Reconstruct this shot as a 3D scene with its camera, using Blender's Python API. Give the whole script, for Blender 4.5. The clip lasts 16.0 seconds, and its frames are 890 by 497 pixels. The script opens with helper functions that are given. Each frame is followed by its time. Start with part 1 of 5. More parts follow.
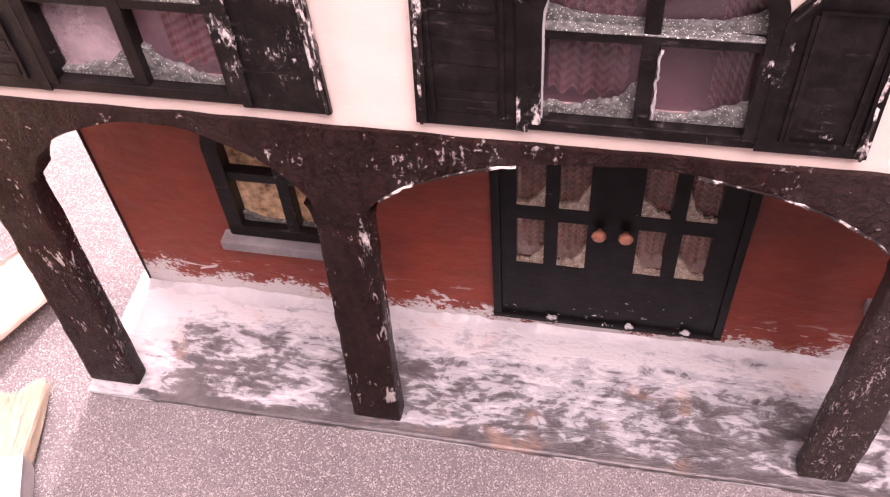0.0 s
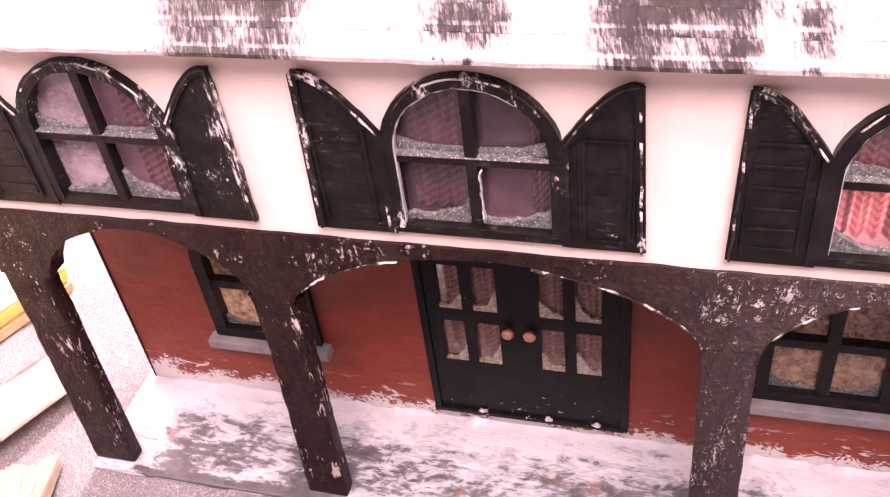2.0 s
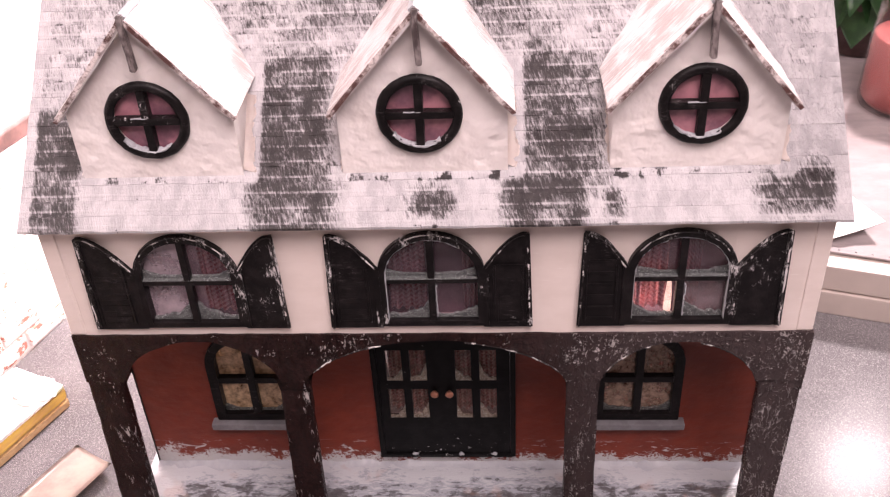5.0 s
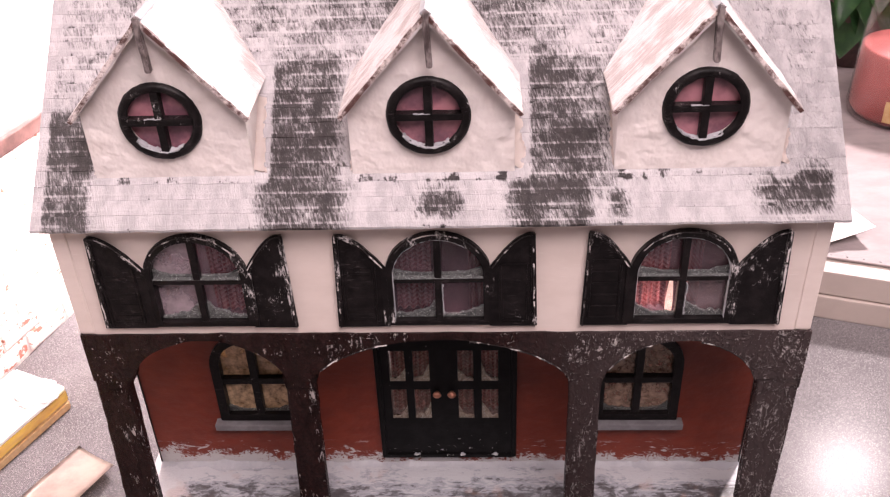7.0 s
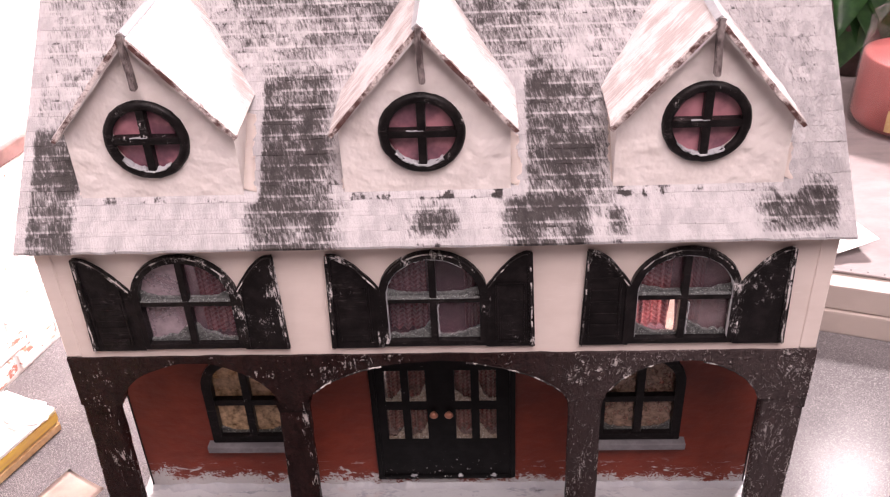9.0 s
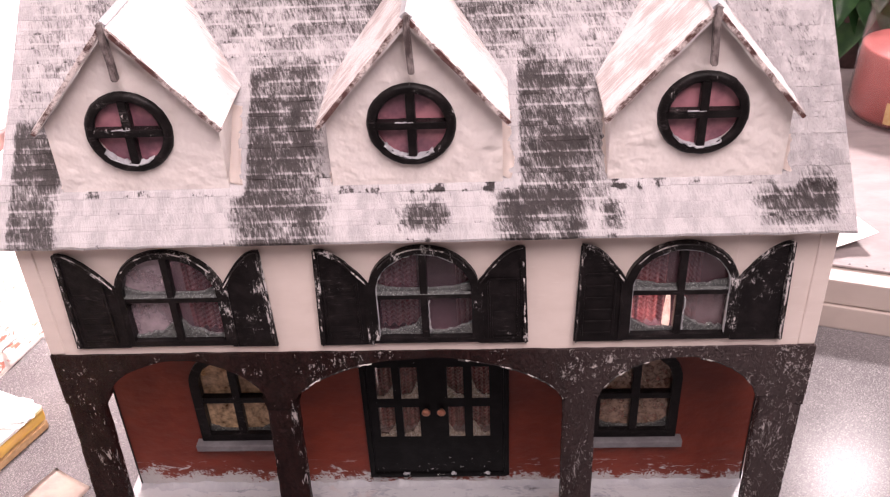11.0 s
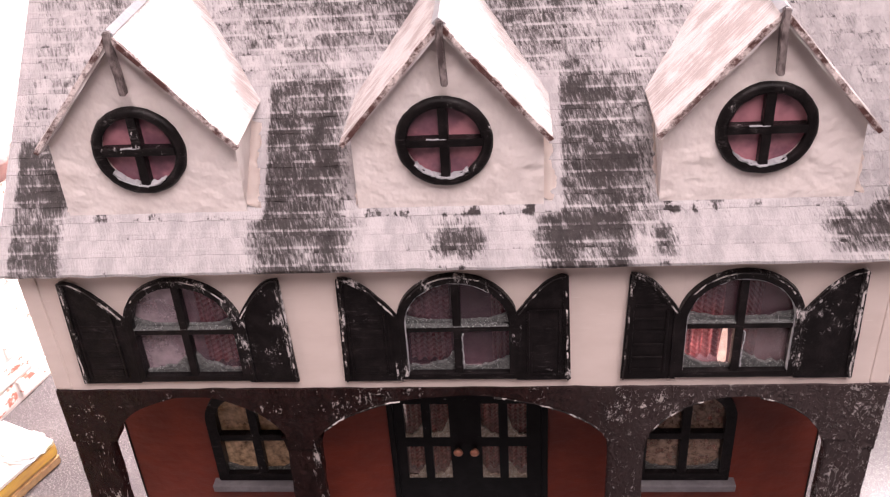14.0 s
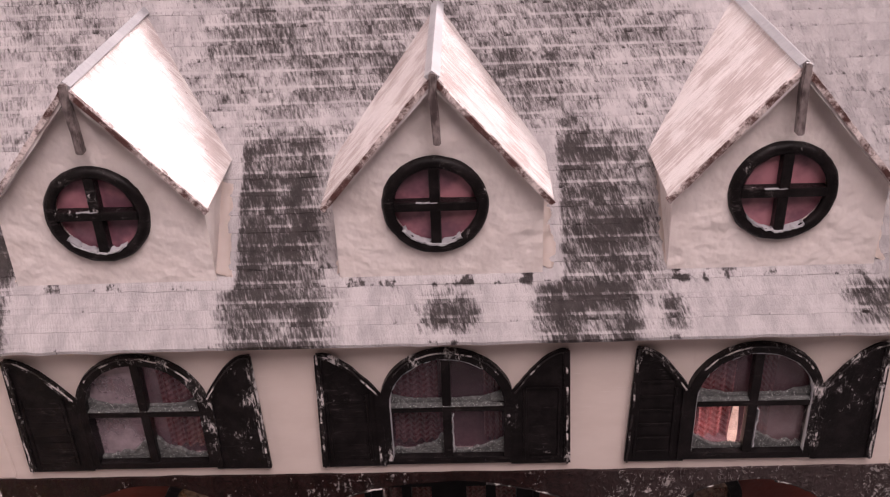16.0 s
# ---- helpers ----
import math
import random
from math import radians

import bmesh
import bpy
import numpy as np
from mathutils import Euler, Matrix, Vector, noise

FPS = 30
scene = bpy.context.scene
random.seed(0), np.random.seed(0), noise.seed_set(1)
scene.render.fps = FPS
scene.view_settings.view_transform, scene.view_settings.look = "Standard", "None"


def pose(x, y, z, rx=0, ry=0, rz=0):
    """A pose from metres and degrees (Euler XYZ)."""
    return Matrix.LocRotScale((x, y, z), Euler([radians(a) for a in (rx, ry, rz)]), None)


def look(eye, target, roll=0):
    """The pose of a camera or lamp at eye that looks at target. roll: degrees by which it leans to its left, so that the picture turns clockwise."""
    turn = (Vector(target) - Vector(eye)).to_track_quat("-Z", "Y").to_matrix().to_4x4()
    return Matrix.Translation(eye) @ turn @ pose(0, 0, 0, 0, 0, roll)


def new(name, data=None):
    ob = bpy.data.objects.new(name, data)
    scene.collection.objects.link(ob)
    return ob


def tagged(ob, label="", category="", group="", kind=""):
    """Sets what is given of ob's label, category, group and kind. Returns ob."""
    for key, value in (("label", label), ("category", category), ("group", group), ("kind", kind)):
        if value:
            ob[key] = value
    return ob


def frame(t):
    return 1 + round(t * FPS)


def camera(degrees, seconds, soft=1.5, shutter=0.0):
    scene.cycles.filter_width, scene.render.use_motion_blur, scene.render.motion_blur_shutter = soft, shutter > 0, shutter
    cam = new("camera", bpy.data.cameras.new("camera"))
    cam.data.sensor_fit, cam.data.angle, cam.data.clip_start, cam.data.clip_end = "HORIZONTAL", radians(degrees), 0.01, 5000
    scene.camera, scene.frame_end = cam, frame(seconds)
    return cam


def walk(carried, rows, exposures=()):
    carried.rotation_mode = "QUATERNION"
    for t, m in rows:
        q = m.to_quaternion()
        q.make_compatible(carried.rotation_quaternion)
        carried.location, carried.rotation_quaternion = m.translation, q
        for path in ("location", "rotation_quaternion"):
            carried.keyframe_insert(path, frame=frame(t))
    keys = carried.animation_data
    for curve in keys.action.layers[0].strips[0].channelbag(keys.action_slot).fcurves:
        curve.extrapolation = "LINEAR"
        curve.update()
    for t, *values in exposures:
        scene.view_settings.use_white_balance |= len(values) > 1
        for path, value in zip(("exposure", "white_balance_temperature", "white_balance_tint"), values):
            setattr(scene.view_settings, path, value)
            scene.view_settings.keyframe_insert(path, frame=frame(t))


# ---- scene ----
cam = camera(50.22, 16.0, soft=1.25)
PATH = [
    (0, (-0.00465, -0.17570, 0.33711), (-0.08559, 0.13066, -0.04966), -5.398),
    (0.5, (-0.00562, -0.18307, 0.34373), (-0.09563, 0.13171, -0.03417), -5.210),
    (1, (0.00850, -0.19367, 0.35010), (-0.09732, 0.13372, -0.01269), -6.318),
    (1.5, (0.03872, -0.20749, 0.35483), (-0.09715, 0.13017, 0.01202), -9.399),
    (2, (0.07034, -0.22798, 0.36919), (-0.05815, 0.12955, 0.04413), -8.164),
    (2.5, (0.09971, -0.25482, 0.39515), (-0.00091, 0.12063, 0.08065), -5.620),
    (3, (0.12056, -0.27360, 0.42896), (0.00230, 0.10275, 0.12176), -7.931),
    (3.5, (0.11077, -0.29326, 0.46199), (-0.01117, 0.07759, 0.14958), -8.340),
    (4, (0.06633, -0.34530, 0.48599), (0.00189, 0.03572, 0.16869), -4.803),
    (4.2, (0.05772, -0.36725, 0.49471), (0.01298, 0.02232, 0.18449), -3.632),
    (6.3, (0.03076, -0.41160, 0.49883), (0.00468, 0.00449, 0.22281), -2.933),
    (6.5, (0.03031, -0.41116, 0.49771), (0.00456, 0.00447, 0.22095), -2.805),
    (7, (0.02863, -0.41232, 0.49826), (0.00571, 0.00138, 0.21838), -2.360),
    (7.5, (0.02730, -0.41476, 0.49798), (0.00601, -0.00123, 0.21772), -1.891),
    (8, (0.02424, -0.41684, 0.49841), (0.00459, -0.00016, 0.22274), -1.514),
    (8.5, (0.02608, -0.41000, 0.49748), (0.00495, 0.00735, 0.22295), -1.741),
    (8.7, (0.02930, -0.40339, 0.49688), (0.00610, 0.01346, 0.22175), -2.671),
    (11, (0.03362, -0.38923, 0.48991), (0.01197, 0.02517, 0.21098), -2.734),
    (11.5, (0.03309, -0.38952, 0.48715), (0.01327, 0.02452, 0.20755), -2.540),
    (12, (0.03585, -0.37446, 0.47995), (0.01591, 0.04263, 0.20493), -2.701),
    (12.5, (0.03873, -0.37226, 0.47744), (0.02550, 0.04805, 0.20696), -1.997),
    (13, (0.03946, -0.36930, 0.47671), (0.02142, 0.05318, 0.20990), -2.370),
    (13.5, (0.03305, -0.36358, 0.47415), (0.00719, 0.05840, 0.20719), -3.028),
    (14, (0.02896, -0.35574, 0.46982), (-0.00754, 0.06503, 0.20220), -3.710),
    (14.5, (0.02265, -0.35109, 0.46823), (-0.02139, 0.06899, 0.20066), -3.937),
    (15, (0.01796, -0.33909, 0.46254), (-0.04181, 0.08726, 0.20827), -4.744),
    (15.5, (0.00964, -0.32999, 0.45904), (-0.05481, 0.10343, 0.21823), -5.164),
    (16, (0.01372, -0.32278, 0.45689), (-0.00044, 0.11398, 0.21390), -2.266),
]
EXPOSURES = [
    (0, 1.87, 7100, 28), (1.0, 1.97, 7150, 29), (1.5, 2.15, 7250, 33), (2.5, 2.00, 7150, 35), (3.5, 1.53, 6950, 29), (4.2, 1.18, 6700, 15),
    (6.5, 0.93, 6650, 12), (11, 0.94, 6650, 12), (14, 0.82, 6650, 11), (15, 0.60, 6620, 12), (16, 0.30, 6800, 14),
]
walk(cam, [(t, look(eye, target, roll)) for t, eye, target, roll in PATH], EXPOSURES)

# ---- light ----
world = bpy.data.worlds.new("world")
world.use_nodes = True
world.node_tree.nodes["Background"].inputs[0].default_value = (1.0, 0.88, 0.88, 1)
world.node_tree.nodes["Background"].inputs[1].default_value = 0.25
scene.world = world


def area(name, eye, target, size, watts, colour):
    d = bpy.data.lights.new(name, "AREA")
    d.shape, d.size, d.energy, d.color = "DISK", size, watts, colour
    ob = new(name, d)
    ob.matrix_world = look(eye, target)
    return ob


area("desk_lamp_light", (0.74, 0.95, 0.98), (0.1, 0.1, 0.15), 0.14, 20, (1.0, 0.87, 0.89))
# added fill without a visible source; brightens the brick wall and left worktop
area("cabinet_light", (-0.215, 0.27, 0.25), (-0.36, 0.13, 0.06), 0.06, 1.6, (1.0, 0.86, 0.88))
area("ceiling_light", (0.26, -0.58, 1.44), (0, 0, 0.1), 1.0, 21, (1.0, 0.85, 0.875))


# ---- materials ----
class Nodes:
    """A small helper that strings shader nodes together."""

    def __init__(self, name, rough=0.5, metal=0.0):
        self.m = bpy.data.materials.new(name)
        self.m.use_nodes = True
        self.t = self.m.node_tree
        self.b = self.t.nodes["Principled BSDF"]
        self.b.inputs["Roughness"].default_value = rough
        self.b.inputs["Metallic"].default_value = metal
        self.geo = self.t.nodes.new("ShaderNodeNewGeometry")
        xyz = self.t.nodes.new("ShaderNodeSeparateXYZ")
        self.link(self.geo.outputs["Position"], xyz.inputs[0])
        self.x, self.y, self.z = xyz.outputs

    def link(self, a, b):
        self.t.links.new(a, b)

    def put(self, socket, v):
        if isinstance(v, (int, float)):
            socket.default_value = v
        elif isinstance(v, tuple):
            socket.default_value = (*v, 1) if len(v) == 3 and socket.type == "RGBA" else v
        else:
            self.link(v, socket)

    def math(self, op, a, b=0.0):
        n = self.t.nodes.new("ShaderNodeMath")
        n.operation = op
        self.put(n.inputs[0], a)
        self.put(n.inputs[1], b)
        return n.outputs[0]

    def noise(self, scale, detail=3.0, rough=0.6, shift=0.0, warp=0.0, loose=False, slant=0.0):
        """Noise over the place in metres; scale is a number or one for each axis, in cycles a metre."""
        if not isinstance(scale, tuple):
            scale = (scale,) * 3
        n = self.t.nodes.new("ShaderNodeVectorMath")
        n.operation = "MULTIPLY_ADD"
        self.link(self.geo.outputs["Position"], n.inputs[0])
        n.inputs[1].default_value = scale
        n.inputs[2].default_value = (shift, shift * 0.7, shift * 1.3)
        way = n.outputs[0]
        if loose or slant:
            add = self.t.nodes.new("ShaderNodeVectorMath")
            c = self.t.nodes.new("ShaderNodeCombineXYZ")
            self.link(way, add.inputs[0])
            off = self.math("MULTIPLY", self.random(), 61.0 if loose else 0.0)
            self.put(c.inputs[0], self.math("ADD", off, self.math("MULTIPLY", self.z, slant * scale[0])))
            self.put(c.inputs[1], off)
            self.link(c.outputs[0], add.inputs[1])
            way = add.outputs[0]
        k = self.t.nodes.new("ShaderNodeTexNoise")
        k.inputs["Scale"].default_value = 1.0
        k.inputs["Detail"].default_value = detail
        k.inputs["Roughness"].default_value = rough
        k.inputs["Distortion"].default_value = warp
        self.link(way, k.inputs["Vector"])
        return k.outputs[0]

    def cells(self, scale):
        v = self.t.nodes.new("ShaderNodeTexVoronoi")
        v.inputs["Scale"].default_value = scale
        self.link(self.geo.outputs["Position"], v.inputs["Vector"])
        s = self.t.nodes.new("ShaderNodeSeparateColor")
        self.link(v.outputs["Color"], s.inputs[0])
        return s.outputs[0], v.outputs["Distance"]

    def step(self, v, lo, hi):
        n = self.t.nodes.new("ShaderNodeMapRange")
        n.interpolation_type = "SMOOTHSTEP"
        self.put(n.inputs[0], v)
        n.inputs[1].default_value, n.inputs[2].default_value = lo, hi
        return n.outputs[0]

    def mix(self, f, a, b):
        n = self.t.nodes.new("ShaderNodeMix")
        n.data_type = "RGBA"
        self.put(n.inputs[0], f)
        self.put(n.inputs[6], a)
        self.put(n.inputs[7], b)
        return n.outputs[2]

    def box(self, x0, x1, z0, z1, soft=0.005):
        """1 inside a stretch of x and z, fading over soft metres."""
        m = self.math
        a = m("MULTIPLY", self.step(self.x, x0 - soft, x0 + soft), self.step(self.x, x1 + soft, x1 - soft))
        b = m("MULTIPLY", self.step(self.z, z0 - soft, z0 + soft), self.step(self.z, z1 + soft, z1 - soft))
        return m("MULTIPLY", a, b)

    def random(self):
        n = self.t.nodes.new("ShaderNodeObjectInfo")
        return n.outputs["Random"]

    def done(self, colour, bump=None, strength=0.3, size=0.0005):
        self.put(self.b.inputs["Base Color"], colour)
        if bump is not None:
            n = self.t.nodes.new("ShaderNodeBump")
            n.inputs["Strength"].default_value = strength
            n.inputs["Distance"].default_value = size
            self.put(n.inputs["Height"], bump)
            self.link(n.outputs[0], self.b.inputs["Normal"])
        return self.m




def painted_white():
    n = Nodes("white_wall_paint", 0.42)
    a = n.step(n.noise((30, 30, 60), 4), 0.35, 0.7)
    c = n.mix(a, (0.72, 0.625, 0.58), (0.67, 0.575, 0.53))
    brush = n.noise((60, 60, 700), 4, shift=4)
    return n.done(n.mix(n.step(brush, 0.62, 0.72), c, (0.735, 0.65, 0.61)), brush, 0.25, 0.0003)


def plaster_white():
    n = Nodes("lumpy_white_plaster", 0.4)
    lump = n.noise(135, 2, 0.45)
    a = n.step(n.noise(45, 3, shift=9), 0.35, 0.7)
    fine = n.noise(420, 3, shift=4)
    return n.done(n.mix(a, (0.74, 0.68, 0.66), (0.66, 0.595, 0.57)), n.math("ADD", lump, n.math("MULTIPLY", fine, 0.12)), 0.80, 0.0025)


def worn_timber(name, grain_scale, extra):
    """Glossy brown paint with dragged white paint on its raised, swirling grain."""
    n = Nodes(name, 0.27)
    n.b.inputs["Specular IOR Level"].default_value = 0.14
    # the base colour turns paler and greyer towards the right end
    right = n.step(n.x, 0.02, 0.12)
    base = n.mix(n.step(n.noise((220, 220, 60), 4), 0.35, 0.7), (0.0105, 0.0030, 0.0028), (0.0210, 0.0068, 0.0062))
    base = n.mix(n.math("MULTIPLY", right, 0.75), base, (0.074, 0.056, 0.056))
    grain = n.noise(grain_scale, 5, 0.68, warp=0.9)
    swirl = n.noise((190, 190, 110), 4, 0.6, shift=2, warp=3.0)
    patch = n.noise((44, 44, 30), 4, 0.62, shift=3, warp=0.6)
    white = n.math("ADD", n.math("MULTIPLY", grain, 0.62), n.math("MULTIPLY", patch, 0.50))
    for b, k in (
        ((-0.070, -0.018, 0.136, 0.162, 0.010), 0.062),
        ((-0.0790, -0.0735, 0.060, 0.132, 0.003), 0.120),
        ((-0.0960, -0.0915, 0.010, 0.100, 0.002), 0.060),
        ((-0.0800, -0.0750, 0.018, 0.030, 0.003), 0.220),
        ((-0.2000, -0.1840, 0.030, 0.150, 0.006), 0.040),
    ):
        white = n.math("ADD", white, n.math("MULTIPLY", n.box(*b), k))
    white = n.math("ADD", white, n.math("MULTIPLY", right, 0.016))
    white = n.math("ADD", white, extra)
    ridge = n.step(swirl, 0.50, 0.60)
    base = n.mix(n.math("MULTIPLY", ridge, 0.22), base, (0.046, 0.022, 0.021))
    scratch = n.noise((640, 640, 130), 5, 0.7, shift=27, warp=0.8)
    white = n.math("ADD", white, n.math("MULTIPLY", n.math("SUBTRACT", scratch, 0.5), 0.40))
    curl = n.math("MULTIPLY", n.math("MULTIPLY", n.step(swirl, 0.545, 0.565), n.step(swirl, 0.600, 0.580)), n.math("MULTIPLY", right, 0.150))
    white = n.math("ADD", white, curl)
    m = n.step(white, 0.688, 0.752)
    return n.done(n.mix(m, base, (0.58, 0.53, 0.52)), n.math("ADD", n.math("ADD", grain, n.math("MULTIPLY", swirl, 2.0)), m), 1.0, 0.0015)


def black_paint(name, worn):
    n = Nodes(name, 0.36)
    n.b.inputs["Specular IOR Level"].default_value = 0.15
    base = n.mix(n.step(n.noise(160, 3), 0.4, 0.7), (0.0050, 0.0040, 0.0043), (0.0120, 0.0095, 0.0100))
    rub = n.noise((620, 300, 260), 7, 0.76, shift=2, warp=0.5)
    patch = n.noise(60, 3, shift=7)
    white = n.math("ADD", n.math("MULTIPLY", rub, 0.7), n.math("MULTIPLY", patch, 0.55))
    white = n.math("ADD", white, n.math("MULTIPLY", n.box(0.158, 0.185, 0.175, 0.215, 0.008), 0.085))
    white = n.math("ADD", white, n.math("MULTIPLY", n.box(-0.091, -0.077, 0.172, 0.226, 0.004), 0.085))
    white = n.math("ADD", white, n.math("MULTIPLY", n.step(n.z, 0.208, 0.232), 0.03))
    white = n.math("ADD", white, worn)
    scuff = n.math("MULTIPLY", n.step(n.noise((160, 160, 620), 6, 0.75, shift=19, slant=0.4), 0.54, 0.68), n.step(patch, 0.44, 0.62))
    base = n.mix(n.math("MULTIPLY", scuff, 0.35), base, (0.16, 0.14, 0.14))
    return n.done(n.mix(n.step(white, 0.74, 0.84), base, (0.60, 0.57, 0.57)), rub, 0.45, 0.0007)


def worn_edge():
    """Black paint with white dragged here and there over a sharp edge."""
    n = Nodes("white_rubbed_edge_paint", 0.45)
    k = n.noise((300, 300, 300), 6, 0.78, shift=9)
    patch = n.noise(75, 4, 0.6, shift=17)
    w = n.math("ADD", n.math("MULTIPLY", k, 0.55), n.math("MULTIPLY", patch, 0.75))
    return n.done(n.mix(n.step(w, 0.655, 0.72), (0.010, 0.007, 0.007), (0.60, 0.56, 0.55)), k, 0.5, 0.0008)


def black_door():
    n = Nodes("black_door_paint", 0.34)
    n.b.inputs["Specular IOR Level"].default_value = 0.12
    base = n.mix(n.step(n.noise(120, 3), 0.4, 0.7), (0.0040, 0.0036, 0.0039), (0.0080, 0.0072, 0.0078))
    rub = n.noise((200, 200, 420), 5, 0.7, shift=12)
    low = n.math("MULTIPLY", n.step(n.z, 0.040, 0.014), 0.08)
    return n.done(n.mix(n.step(n.math("ADD", rub, low), 0.70, 0.75), base, (0.6, 0.58, 0.58)), rub, 0.3, 0.0005)


def red_wall():
    n = Nodes("brick_red_wall_paint", 0.55)
    a = n.noise((55, 55, 70), 4, shift=1)
    c = n.mix(n.step(a, 0.3, 0.7), (0.138, 0.0170, 0.0062), (0.184, 0.0250, 0.0092))
    # white paint dragged up from the porch floor
    edge = n.math("ADD", 0.0085, n.math("MULTIPLY", n.math("SUBTRACT", n.noise((48, 10, 30), 4, 0.65, shift=5), 0.5), 0.040))
    edge = n.math("ADD", edge, n.math("MULTIPLY", n.math("SUBTRACT", n.noise((210, 10, 330), 5, 0.72, shift=6, warp=1.8), 0.5), 0.034))
    edge = n.math("ADD", edge, n.math("MULTIPLY", n.step(n.x, -0.11, -0.18), 0.007))
    low = n.math("SUBTRACT", edge, n.z)
    c = n.mix(n.step(low, -0.0006, 0.0004), c, (0.46, 0.445, 0.45))
    wisp = n.math("MULTIPLY", n.step(n.noise((70, 10, 240), 6, 0.7, shift=44, warp=0.9), 0.585, 0.600), n.step(n.z, 0.028, 0.016))
    c = n.mix(wisp, c, (0.46, 0.445, 0.45))
    return n.done(c, n.noise((110, 110, 170), 4, 0.5), 0.6, 0.0018)


def porch_paint():
    """Grey slab under flakes of thin bluish and thick white paint, dabbed on with a brush."""
    n = Nodes("grey_porch_with_dabbed_snow", 0.36)
    grey = n.mix(n.step(n.noise(160, 4), 0.35, 0.7), (0.050, 0.046, 0.050), (0.088, 0.082, 0.087))
    dab = n.noise((52, 120, 80), 6, 0.60, warp=2.2)
    flake = n.noise((110, 190, 120), 5, 0.62, shift=33, warp=2.8)
    streak = n.noise((30, 420, 60), 4, 0.6, shift=8, warp=0.6)
    swirl = n.noise((24, 44, 30), 3, 0.5, shift=51, warp=3.2)
    blob = n.noise(20, 2, shift=11)
    wall = n.math("MULTIPLY", n.step(n.y, 0.024, 0.047), 0.17)
    left = n.math("MULTIPLY", n.step(n.x, -0.165, -0.200), 0.20)
    white = n.math("ADD", n.math("MULTIPLY", dab, 0.40), n.math("ADD", n.math("MULTIPLY", flake, 0.24), n.math("MULTIPLY", streak, 0.16)))
    white = n.math("ADD", white, n.math("ADD", wall, left))
    white = n.math("ADD", white, n.math("ADD", n.math("MULTIPLY", n.math("SUBTRACT", swirl, 0.5), 0.34), n.math("MULTIPLY", n.math("SUBTRACT", blob, 0.5), 0.24)))
    front = n.math("MULTIPLY", n.step(n.y, 0.0005, -0.0030), 0.10)
    white = n.math("SUBTRACT", n.math("ADD", white, 0.055), front)
    lip = n.math("MULTIPLY", n.math("MULTIPLY", n.step(n.z, 0.0022, 0.0008), n.step(n.y, -0.0045, -0.0056)), n.step(n.noise((45, 10, 10), 4, 0.6, shift=77), 0.44, 0.52))
    white = n.math("ADD", white, n.math("MULTIPLY", lip, 0.35))
    c = n.mix(n.step(white, 0.425, 0.462), grey, (0.112, 0.112, 0.122))
    c = n.mix(n.step(white, 0.470, 0.510), c, (0.265, 0.272, 0.295))
    c = n.mix(n.step(white, 0.53, 0.60), c, (0.385, 0.385, 0.402))
    c = n.mix(n.math("MULTIPLY", n.step(n.noise(38, 3, shift=21), 0.60, 0.70), 0.3), c, (0.34, 0.20, 0.14))
    return n.done(c, white, 0.7, 0.0020)


